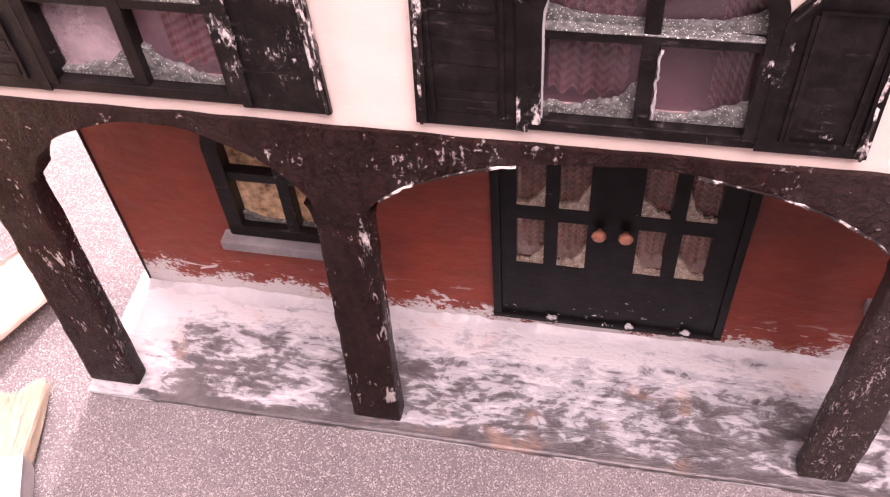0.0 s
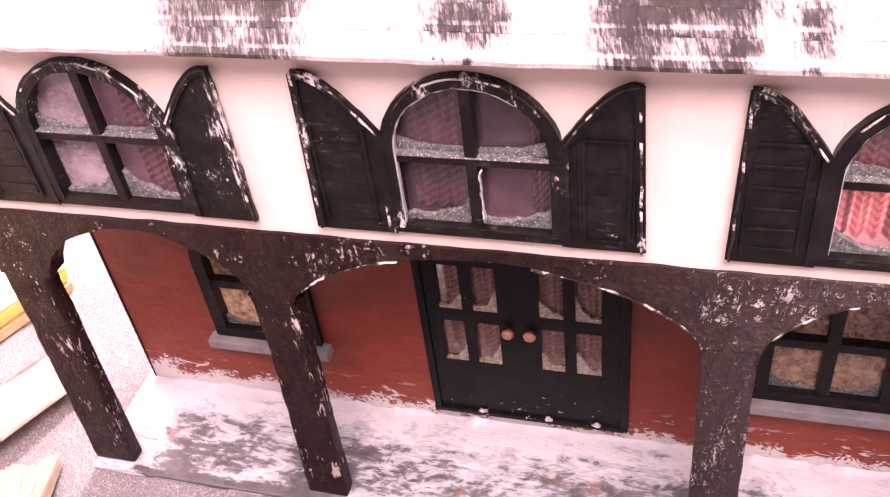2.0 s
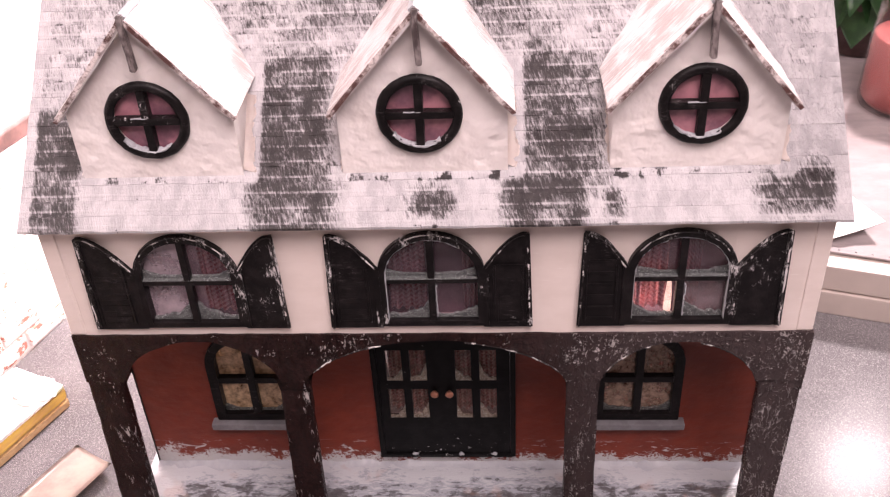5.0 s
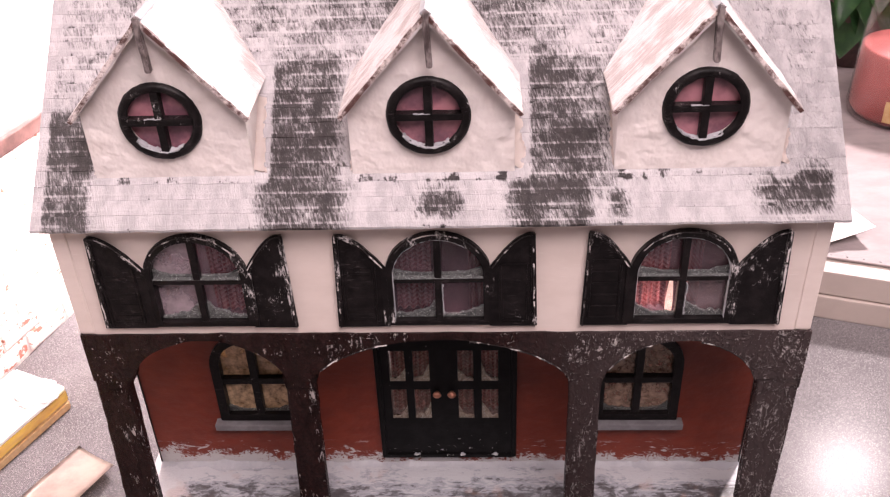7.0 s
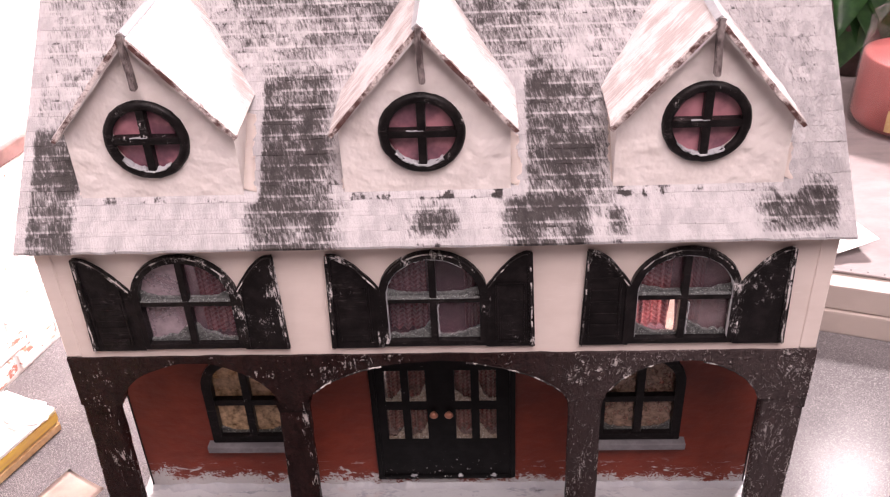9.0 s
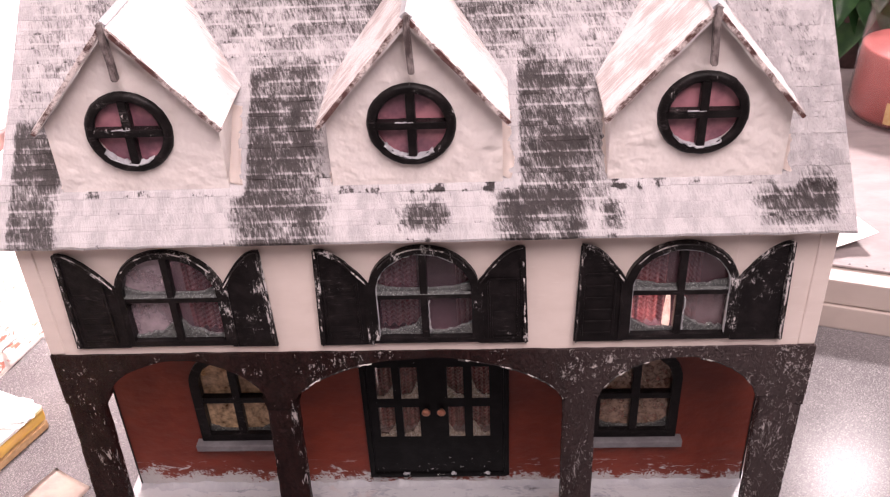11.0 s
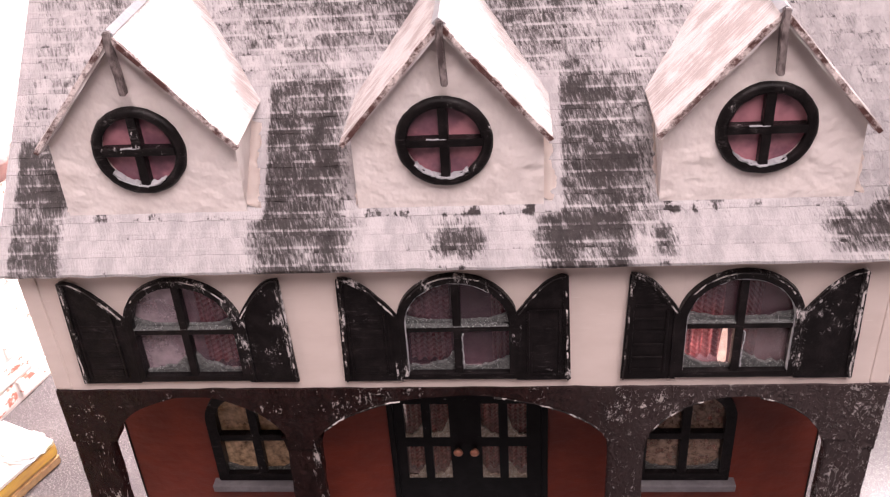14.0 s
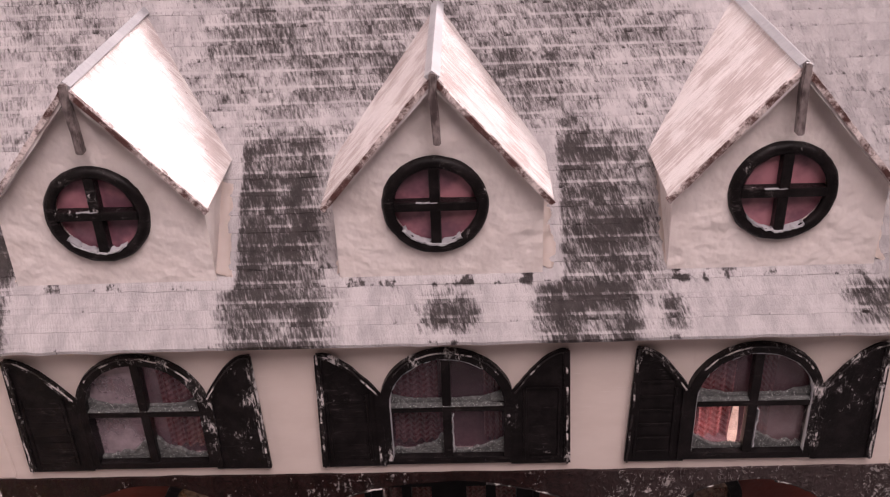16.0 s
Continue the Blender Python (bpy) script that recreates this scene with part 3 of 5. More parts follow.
def cloth_sheet():
    bm = bmesh.new()
    bmesh.ops.create_grid(bm, x_segments=90, y_segments=70, size=0.5)
    for v in bm.verts:
        x, y = v.co.x * 1.1 + 0.33, v.co.y * 0.96 + 0.50
        h = 0.0015 + 0.003 * abs(noise.noise(Vector((x * 9, y * 26, 1)))) + 0.002 * abs(noise.noise(Vector((x * 40, y * 60, 4))))
        v.co = Vector((x, y, 0.045 + h))
    return bm


cloth = smooth(part("table_runner", cloth_sheet(), M_CLOTH))
cloth.matrix_world = LEDGE
tagged(cloth, "wrinkled off-white cloth runner lying on the cream ledge", "cloth")

hem = part("hem", jitter(box(-0.215, 0.875, 0.0195, 0.0265, 0.0462, 0.0482, 0.0006), 0.0004, 60), M_CLOTH, cloth, "stitched edge of the cloth")
for k in range(40):
    part("stitch", box(-0.20 + k * 0.0125, -0.1985 + k * 0.0125, 0.0222, 0.0236, 0.0480, 0.0487), M_GREY, hem)

# the whitewashed brick wall beside the worktop
WALL = Matrix.LocRotScale((-0.357, 0.130, 0), Euler((0, 0, math.atan2(0.088, 0.027))), None)
side = part("wall_brick", box(-0.7, 0.75, 0.006, 0.10, 0.0, 0.170), M_WHITEWALL)
side.matrix_world = WALL
tagged(side, "low wall of whitewashed small bricks with red showing", "brick wall", kind="structure")
upper = part("wall_upper", box(-0.7, 0.75, 0.012, 0.10, 0.184, 1.2), M_WHITEWALL)
upper.matrix_world = WALL
tagged(upper, "plain white wall above the brick dado", "wall", kind="structure")
coping = part("coping", box(-0.7, 0.75, -0.004, 0.104, 0.170, 0.184, 0.002), M_TRIM, side, "red-brown painted coping strip")

# ---- the miniature house ----
house = thing("miniature_house", (0, 0, 0), "three-bay miniature house with snow-dabbed roof, black shutters and brown porch", "model house")
FLOOR2, WALLY = 0.163, 0.053
SLOPE, EAVE_Y, EAVE_Z, RIDGE_Y = 0.92, -0.0095, 0.2393, 0.150


def roof_z(y):
    return EAVE_Z + SLOPE * (y - EAVE_Y)


# base and porch floor
part("base", jitter(rough_box(-0.2090, 0.2050, -0.0060, 0.30, 0.0, 0.003, 0.02, 0.0004), 0.0002), M_PORCH, house, "grey porch slab dabbed with white snow paint")

# back wall of the porch, with openings for the door and two windows
WIN_X = (-0.1257, 0.1245)


def arch(cx, half, z0, zs, za, n=20):
    """An arched outline, from the lower left over the top to the lower right."""
    pts = [(cx - half, z0)]
    for a in steps(math.pi, 0, n):
        pts.append((cx + half * math.cos(a), zs + (za - zs) * math.sin(a)))
    return pts + [(cx + half, z0)]


def arched_top(cx, half, zs, za):
    return lambda x: zs + (za - zs) * math.sqrt(max(0.0, 1 - ((x - cx) / half) ** 2))


def wall_with_arches(x0, x1, z0, z1, y0, y1, openings):
    """A wall in which arched openings (centre, half width, sill, spring, crown) go through."""
    bm, at = bmesh.new(), x0
    for cx, half, zb, zs, za in openings:
        cube(bm, at, cx - half, y0, y1, z0, z1)
        if zb > z0 + 1e-5:
            cube(bm, cx - half, cx + half, y0, y1, z0, zb)
        band([cx - half * math.cos(a) for a in steps(0, math.pi, 24)], arched_top(cx, half, zs, za), lambda x: z1, y0, y1, bm)
        at = cx + half
    cube(bm, at, x1, y0, y1, z0, z1)
    bmesh.ops.remove_doubles(bm, verts=bm.verts[:], dist=1e-6)
    return bm


PW = [(c, 0.0255, 0.047, 0.095, 0.118) for c in WIN_X]
DOOR = (0.0, 0.0450, 0.0125, 0.1195, 0.1215)
part("porch_wall", wall_with_arches(-0.2030, 0.1985, 0.002, FLOOR2, WALLY, WALLY + 0.005, [PW[0], DOOR, PW[1]]), M_RED, house, "brick-red painted porch wall with snow dabbed along its foot")
part("wall_edge", box(-0.2038, -0.2030, WALLY - 0.0006, WALLY + 0.006, 0.003, FLOOR2), M_BLACK, house)
part("wall_edge", box(0.1985, 0.1993, WALLY - 0.0006, WALLY + 0.006, 0.003, FLOOR2), M_BLACK, house)
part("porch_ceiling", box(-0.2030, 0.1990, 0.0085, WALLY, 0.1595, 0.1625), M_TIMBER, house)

# rooms behind: open at the back
part("room_floor", box(-0.2035, 0.2035, 0.0065, 0.29, 0.1635, 0.1665), M_INSIDE, house)
for x in (-0.2025, 0.1995):
    part("side_wall", box(x, x + 0.003, WALLY + 0.0065, 0.29, 0.003, 0.1625), M_WALL, house)
    bm = bmesh.new()
    a = [bm.verts.new((x, y, z)) for y, z in ((0.0062, 0.163), (0.29, 0.163), (0.29, 0.252), (RIDGE_Y, roof_z(RIDGE_Y) - 0.006), (0.0062, roof_z(0.0062) - 0.006))]
    b = [bm.verts.new((v.co.x + 0.003, v.co.y, v.co.z)) for v in a]
    bm.faces.new(a), bm.faces.new(b[::-1])
    for i in range(5):
        bm.faces.new((a[i], a[(i + 1) % 5], b[(i + 1) % 5], b[i]))
    part("gable_wall", bm, M_WALL, house)
part("room_partition", box(-0.0665, -0.0635, 0.0065, 0.26, 0.1665, 0.24), M_INSIDE, house)
part("room_partition", box(0.0635, 0.0665, 0.0065, 0.26, 0.1665, 0.24), M_INSIDE, house)
part("room_back", box(-0.2, 0.06, 0.24, 0.243, 0.1665, 0.215), M_INSIDE, house)
part("hall_back", box(-0.2, 0.2, 0.24, 0.243, 0.003, 0.07), M_INSIDE_WARM, house)

# upper front wall
UPPER = [(c, 0.0262, 0.1725, 0.2035, 0.2285) for c in (-0.1290, 0.0014, 0.1312)]
part("front_wall", jitter(wall_with_arches(-0.2020, 0.2032, 0.1615, 0.2435, 0.0, 0.006, UPPER), 0.0002, 90), M_WALL, house, "white painted upper front wall")
for x0, x1 in ((-0.2030, -0.1945), (0.1955, 0.2042)):
    part("corner_trim", box(x0, x1, -0.0008, 0.006, 0.164, 0.2395, 0.0007), M_WALL, house)

# arcade of three arches on four posts
ARCHES = ((-0.1795, -0.0895, 0.1290, 0.1585), (-0.0735, 0.0737, 0.1275, 0.1585), (0.0935, 0.1785, 0.1280, 0.1570))


def arcade_low(x):
    for a, b, zs, za in ARCHES:
        if a <= x <= b:
            u = (2 * x - a - b) / (b - a)
            return zs + (za - zs) * max(0.0, 1 - u * u) ** 0.62
    return 0.1285


xs = sorted(set(steps(-0.2035, 0.2050, 160) + [v for a in ARCHES for v in (a[0], a[0] + 0.0004, a[0] + 0.0012, a[1] - 0.0012, a[1] - 0.0004, a[1])]))
beam = band(xs, arcade_low, lambda x: 0.1632, -0.0015, 0.0085)
for v in beam.verts:
    v.co += noise.noise_vector(v.co * 90) * 0.0007
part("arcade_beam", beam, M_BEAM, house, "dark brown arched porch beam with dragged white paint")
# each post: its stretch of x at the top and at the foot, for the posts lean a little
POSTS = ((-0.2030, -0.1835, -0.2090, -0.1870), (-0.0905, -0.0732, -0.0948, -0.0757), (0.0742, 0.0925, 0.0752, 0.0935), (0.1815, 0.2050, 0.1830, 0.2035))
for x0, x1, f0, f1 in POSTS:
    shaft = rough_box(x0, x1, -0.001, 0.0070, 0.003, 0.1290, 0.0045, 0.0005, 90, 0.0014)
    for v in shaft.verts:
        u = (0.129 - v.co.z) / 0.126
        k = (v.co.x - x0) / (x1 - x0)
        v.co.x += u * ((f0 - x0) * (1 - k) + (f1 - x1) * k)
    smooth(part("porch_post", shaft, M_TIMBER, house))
    lo_x, hi_x = (x0 - 0.0022, x1 + 0.0022) if abs(x0) < 0.15 else ((x0, -0.1795) if x0 < 0 else (0.1785, x1))
    outline = []
    for edge_x, post_x, way in ((lo_x, x0, 1), (hi_x, x1, -1)):
        run = [(edge_x + (post_x - edge_x) * math.sin(a), 0.1300 - 0.0085 * (1 - math.cos(a))) for a in steps(0, math.pi / 2, 8)]
        outline += run[::way]
    corbel = prism(outline, -0.0009, 0.0066)
    for v in corbel.verts:
        v.co += noise.noise_vector(v.co * 110) * 0.0006
    smooth(part("bracket", corbel, M_BEAM, house))


for a, b, zs, za in ARCHES[1:]:
    for u0, u1 in ((0.03, 0.30), (0.62, 0.97)):
        path = [(x, arcade_low(x) - 0.0002) for x in steps(a + (b - a) * u0, a + (b - a) * u1, 36)]
        line = ribbon(path, 0.00026, -0.0019, 0.0005)
        for v in line.verts:
            v.co += noise.noise_vector(v.co * 420) * 0.0005
        part("edge_snow", line, M_EDGE, house, "white paint dragged along the arch edge")


def drift(x0, x1, z0, rise, lean, y0, y1):
    """A bank of snow in the lower corner of a pane."""
    pts = [(x0, z0), (x1, z0)]
    for i, u in enumerate(steps(1, 0, 26)):
        side_up = (1 - u) if lean < 0 else u
        h = rise * (0.14 + 0.95 * side_up**2.6) + rise * 0.22 * noise.noise(Vector((x0 * 300 + u * 4, z0 * 200, 0.3))) + rise * 0.14 * noise.noise(Vector((x0 * 300 + u * 17, z0 * 200, 2.3)))
        pts.append((x0 + (x1 - x0) * u, z0 + max(h, 0.0012)))
    return prism(pts, y0, y1)


def curtain(x0, x1, z0, z1, y, waves):
    bm = bmesh.new()
    n = 36
    rows = [[bm.verts.new((x0 + (x1 - x0) * i / n, y + 0.0016 * math.sin(i / n * waves * 2 * math.pi), z)) for i in range(n + 1)] for z in steps(z0, z1, 4)]
    for p, q in zip(rows, rows[1:]):
        for i in range(n):
            bm.faces.new((p[i], p[i + 1], q[i + 1], q[i]))
    bmesh.ops.solidify(bm, geom=bm.faces[:], thickness=0.0004)
    return bm


def upper_window(cx, half, zb, zs, za, drapes, seed):
    outer = arch(cx, half + 0.0002, zb, zs, za + 0.0002, 22)
    win = part("arched_window", jitter(ribbon(outer, 0.0021, -0.0030, 0.0035), 0.0003, 260), M_WORN, house, "black arched window frame rubbed with white paint")
    part("sill", jitter(box(cx - half - 0.002, cx + half + 0.002, -0.0026, 0.0035, zb - 0.0026, zb + 0.0010, 0.0005), 0.0002), M_BLACK, win)
    crown = [(x, z + 0.0012) for x, z in outer[5:-5]]
    part("worn_edge", jitter(ribbon(crown, 0.0003, -0.0032, -0.0010), 0.0005, 260), M_EDGE, win, "white paint rubbed along the arch")
    zm = 0.2000
    part("glazing_bar", jitter(box(cx - 0.0019, cx + 0.0019, -0.0022, 0.0026, zb + 0.001, za - 0.001, 0.0004), 0.0002), M_BLACK, win)
    part("glazing_bar", jitter(box(cx - half + 0.001, cx + half - 0.001, -0.0020, 0.0024, zm - 0.0016, zm + 0.0016, 0.0004), 0.0002), M_BLACK, win)
    part("bar_snow", jitter(box(cx - half + 0.002, cx + half - 0.002, -0.0022, 0.0010, zm + 0.0012, zm + 0.0019, 0.0003), 0.0005, 500), M_GLITTER, win)
    top = arched_top(cx, half, zs, za)
    rnd = random.Random(seed)
    for s in (-1, 1):
        xa, xb = sorted((cx + s * 0.0017, cx + s * (half - 0.0016)))
        # the left panes of the first window carry the painted pale reflection
        low_pane_glass = M_PALE if seed == 11 and s < 0 else (M_MILKY if seed == 13 and s > 0 else M_GLASS)
        pane = part("pane", box(xa, xb, 0.0028, 0.0036, zb, zm), low_pane_glass, win)
        pane.visible_shadow = False
        pane = part("pane", band(steps(xa, xb, 12), lambda x: zm, lambda x: top(x) - 0.0008, 0.0028, 0.0036), M_PALE if seed == 11 and s < 0 else M_GLASS, win)
        pane.visible_shadow = False
        part("snow_drift", drift(xa, xb, zb + 0.0012, rnd.uniform(0.007, 0.011), rnd.choice((-1, 1)), 0.0005, 0.0026), M_GLITTER, win, "glittering grey-white snow in the pane corner")
        part("snow_drift", drift(xa, xb, zm + 0.0015, rnd.uniform(0.0035, 0.006), s, 0.0005, 0.0026), M_GLITTER, win, "glittering grey-white snow on the glazing bar")
    if seed > 11:
        line = ribbon(arch(cx, half - 0.0020, zb + 0.002, zs, za - 0.0020, 30)[: 24 if seed == 12 else 33], 0.00035, -0.0026, -0.0006)
        part("pane_edge_snow", jitter(line, 0.0006, 420), M_SNOW, win, "thin line of white paint round the glass")
        part("pane_edge_snow", jitter(ribbon([(cx + 0.0024, z) for z in steps(zb + 0.004, zb + 0.024, 24)], 0.0003, -0.0025, -0.0008), 0.0007, 420), M_SNOW, win)
    for a, b in drapes:
        part("curtain", curtain(cx + a, cx + b, zb, za + 0.004, 0.0105, 4), M_CURTAIN, win, "red checked gathered curtain")


def shutter(xi, xo, zb, zn, zt, style):
    """A shutter from its inner edge at the window to its taller outer edge."""
    w = abs(xo - xi)
    curve = [(xi + (xo - xi) * u, zn + (zt - zn) * math.sin(u * math.pi / 2)) for u in steps(0, 1, 14)]
    curve = [(x - 0.0018 * math.copysign(1, xo - xi) * ((z - zb) / (zt - zb)) * abs(x - xi) / w, z) for x, z in curve]
    outline = [(xi, zb)] + curve + [(xo, zb)]
    sh = part("shutter", jitter(prism(outline, -0.0020, -0.0001), 0.0003, 220), M_BLACK, house, "black louvred shutter with worn white edges")
    edge = ribbon([(xi, zb + 0.001), *curve, (xo, zb + 0.001)], 0.0014, -0.0031, -0.0018)
    part("stile", jitter(edge, 0.0003, 240), M_WORN, sh)
    d = math.copysign(0.0002, xo - xi)
    top_x = curve[-1][0]
    rim = [(xo + d + (top_x - xo) * u, zb + 0.0005 + (zt - zb) * u) for u in steps(0, 1, 24)]
    part("worn_edge", jitter(ribbon(rim, 0.0004, -0.0033, -0.0004), 0.0006, 190), M_EDGE, sh, "white paint rubbed along the outer edge")
    part("worn_edge", jitter(ribbon([(x, z + 0.0002) for x, z in curve], 0.0003, -0.0033, -0.0006), 0.0004, 190), M_EDGE, sh)
    a, b = sorted((xi + (xo - xi) * 0.24, xo - (xo - xi) * 0.17))
    if style == "slats":
        for z in steps(zb + 0.006, zn + 0.004, 5):
            bm = box(a, b, -0.0026, -0.0017, z - 0.0005, z + 0.0005, 0.0002)
            part("slat", jitter(bm, 0.0002, 300), M_BLACK, sh)
    elif style == "faint":
        for z in steps(zb + 0.007, zn - 0.002, 4):
            part("slat", jitter(box(a, b, -0.0022, -0.0017, z - 0.0022, z + 0.0022, 0.0004), 0.0003, 300), M_BLACK, sh)
    elif style == "panel":
        frame_path = [(a, zb + 0.004), (b, zb + 0.004), (b, zn + 0.002), (a, zn + 0.002)]
        part("panel_moulding", jitter(ribbon(frame_path, 0.0006, -0.0027, -0.0018, True), 0.0002, 300), M_BLACK, sh)
    if style != "plain":
        for x in (a - 0.0012, b + 0.0012):
            part("panel_edge", box(x - 0.0006, x + 0.0006, -0.0026, -0.0018, zb + 0.004, zn + 0.001, 0.0003), M_BLACK, sh)


OUTER = ((-0.1846, -0.0786), (-0.0531, 0.0534), (0.0797, 0.1843))
STYLES = (("faint", "plain"), ("faint", "panel"), ("slats", "plain"))
DRAPES = ([(-0.024, -0.016), (0.004, 0.024)], [(-0.024, -0.004), (0.016, 0.024)], [(-0.024, -0.005), (0.004, 0.012)])
for k, (o, d) in enumerate(zip(UPPER, DRAPES)):
    upper_window(*o, d, 11 + k)
    for s, xo in zip((-1, 1), OUTER[k]):
        shutter(o[0] + s * 0.0288, xo, 0.1688, 0.2085, 0.2292, STYLES[k][(s + 1) // 2])


# an added glowing shape behind one lower pane makes its bright streak
n = Nodes("streak_glow", 0.4)
n.b.inputs["Emission Color"].default_value = (1.0, 0.72, 0.55, 1)
n.b.inputs["Emission Strength"].default_value = 1.3
M_STREAK = n.done((0.9, 0.8, 0.7))
bulb = turned([(0.0034, 0.0), (0.0040, 0.0008), (0.0038, 0.0050), (0.0026, 0.0100), (0.0012, 0.0128), (0.0004, 0.0132)], 20)
for v in bulb.verts:
    v.co = Vector((v.co.x * 0.52 + 0.1274, v.co.y * 0.4 + 0.0078, v.co.z * 1.75 + 0.1715))
smooth(part("bulb", bulb, M_STREAK, house, "small warm glowing shape behind the pane"))
# added point light that brightens the curtain beside the streak
glow = bpy.data.lights.new("bulb_light", "POINT")
glow.energy, glow.color, glow.shadow_soft_size = 0.022, (1.0, 0.84, 0.74), 0.003
new("bulb_light", glow).location = (0.1180, 0.0200, 0.1800)


# porch windows
def porch_window(cx, half, zb, zs, za, seed, film):
    outer = arch(cx, half - 0.001, zb, zs, za - 0.001, 20)
    win = part("porch_window", jitter(ribbon(outer, 0.0030, WALLY - 0.0028, WALLY + 0.004), 0.0003, 240), M_BLACK, house, "black arched porch window frame")
    part("frame_foot", box(cx - half - 0.002, cx + half + 0.002, WALLY - 0.0028, WALLY + 0.004, zb - 0.001, zb + 0.005, 0.0006), M_BLACK, win)
    part("window_sill", jitter(box(cx - 0.0315, cx + 0.0315, WALLY - 0.0070, WALLY + 0.001, zb - 0.0065, zb - 0.0012, 0.0008), 0.0003), M_GREY, win, "grey painted sill")
    zm = 0.0805
    part("glazing_bar", box(cx - 0.0026, cx + 0.0026, WALLY - 0.0020, WALLY + 0.003, zb + 0.004, za - 0.003, 0.0005), M_BLACK, win)
    part("glazing_bar", box(cx - half + 0.002, cx + half - 0.002, WALLY - 0.0018, WALLY + 0.0028, zm - 0.0024, zm + 0.0024, 0.0005), M_BLACK, win)
    top = arched_top(cx, half - 0.001, zs, za - 0.001)
    rnd = random.Random(seed)
    for s in (-1, 1):
        xa, xb = sorted((cx + s * 0.0024, cx + s * (half - 0.0035)))
        pane = part("pane", box(xa, xb, WALLY + 0.0030, WALLY + 0.0038, zb + 0.004, zm), film, win)
        pane.visible_shadow = False
        pane = part("pane", band(steps(xa, xb, 10), lambda x: zm, lambda x: top(x) - 0.002, WALLY + 0.0030, WALLY + 0.0038), film, win)
        pane.visible_shadow = False
        part("snow_drift", drift(xa, xb, zb + 0.0045, rnd.uniform(0.006, 0.010), s, WALLY + 0.0008, WALLY + 0.0028), M_GLITTER, win, "glittering snow in the pane corner")
    return win


for k, p in enumerate(PW):
    w = porch_window(*p, 31 + k, M_CREAMFILM if k else M_AMBER)
    if k:
        for a, b in ((-0.023, -0.004), (0.008, 0.023)):
            part("curtain", curtain(p[0] + a, p[0] + b, p[2], p[4], WALLY + 0.010, 4), M_CURTAIN, w, "red checked gathered curtain")


# double door: each leaf with four panes, in a black frame
door = part("door_frame", box(-0.0460, 0.0462, WALLY - 0.0030, WALLY + 0.004, 0.1195, 0.1235, 0.0006), M_DOOR, house, "black door frame")
part("jamb", box(-0.0460, -0.0425, WALLY - 0.0030, WALLY + 0.004, 0.0120, 0.1195, 0.0006), M_DOOR, door)
part("jamb", box(0.0427, 0.0462, WALLY - 0.0030, WALLY + 0.004, 0.0120, 0.1195, 0.0006), M_DOOR, door)
part("threshold", jitter(box(-0.0460, 0.0462, WALLY - 0.0034, WALLY + 0.004, 0.0112, 0.0135, 0.0005), 0.0004, 300), M_DOOR, door)
for x0, x1, pa, pb in ((-0.0424, -0.0011, (-0.0366, -0.0262), (-0.0212, -0.0105)), (-0.0011, 0.0426, (0.0078, 0.0180), (0.0232, 0.0340))):
    bm = bmesh.new()
    y0, y1 = WALLY - 0.0016, WALLY + 0.0026
    cols = [x0, pa[0], pa[1], pb[0], pb[1], x1]
    rows = [0.0125, 0.0470, 0.0730, 0.0800, 0.1060, 0.1195]
    for i in range(5):
        for j in range(5):
            if i in (1, 3) and j in (1, 3):
                continue
            cube(bm, cols[i], cols[i + 1], y0, y1, rows[j], rows[j + 1])
    bmesh.ops.remove_doubles(bm, verts=bm.verts[:], dist=1e-6)
    leaf = part("door_leaf", bm, M_DOOR, house, "black panelled door leaf with four small panes")
    for n, (pa_, pb_) in enumerate((pa, pb)):
        for z0, z1 in ((0.0470, 0.0730), (0.0800, 0.1060)):
            pane = part("pane", box(pa_, pb_, y0 + 0.0020, y0 + 0.0028, z0, z1), M_CLEAR, leaf)
            pane.visible_shadow = False
            part("snow_drift", drift(pa_, pb_, z0, 0.0095 + 0.003 * n, 1 if x0 < -0.01 else -1, y0 + 0.0004, y0 + 0.0018), M_CREAMSNOW, leaf, "cream glitter snow in the pane corner")
    part("curtain", curtain(x0 + 0.006, x1 - 0.005, 0.046, 0.110, WALLY + 0.009, 6), M_CURTAIN, leaf, "red checked gathered curtain")
    kx = -0.0061 if x0 < -0.01 else 0.0035
    knob = turned([(0.0010, 0.0), (0.0010, 0.0016), (0.0022, 0.0020), (0.0025, 0.0032), (0.0019, 0.0043), (0.0008, 0.0047)], 20)
    for v in knob.verts:
        v.co = Vector((v.co.x * 1.12 + kx, y0 - v.co.z, v.co.y + 0.0708))
    smooth(part("door_knob", knob, M_COPPER, leaf, "round copper knob"))

# dabs of snow on the threshold
r_dab = random.Random(3)
for k in range(3):
    x = (-0.020, 0.012, 0.030)[k] + r_dab.uniform(-0.003, 0.003)
    dab = bmesh.new()
    bmesh.ops.create_icosphere(dab, subdivisions=2, radius=1.0)
    for v in dab.verts:
        v.co = Vector((v.co.x * r_dab.uniform(0.0014, 0.0026), v.co.y * 0.0009, v.co.z * 0.0006)) + noise.noise_vector(v.co * 2 + Vector((k * 3, 0, 0))) * 0.0008 + Vector((x, WALLY - 0.0032, 0.0135 + r_dab.uniform(0, 0.002)))
    smooth(part("snow_dab", dab, M_SNOW, door))

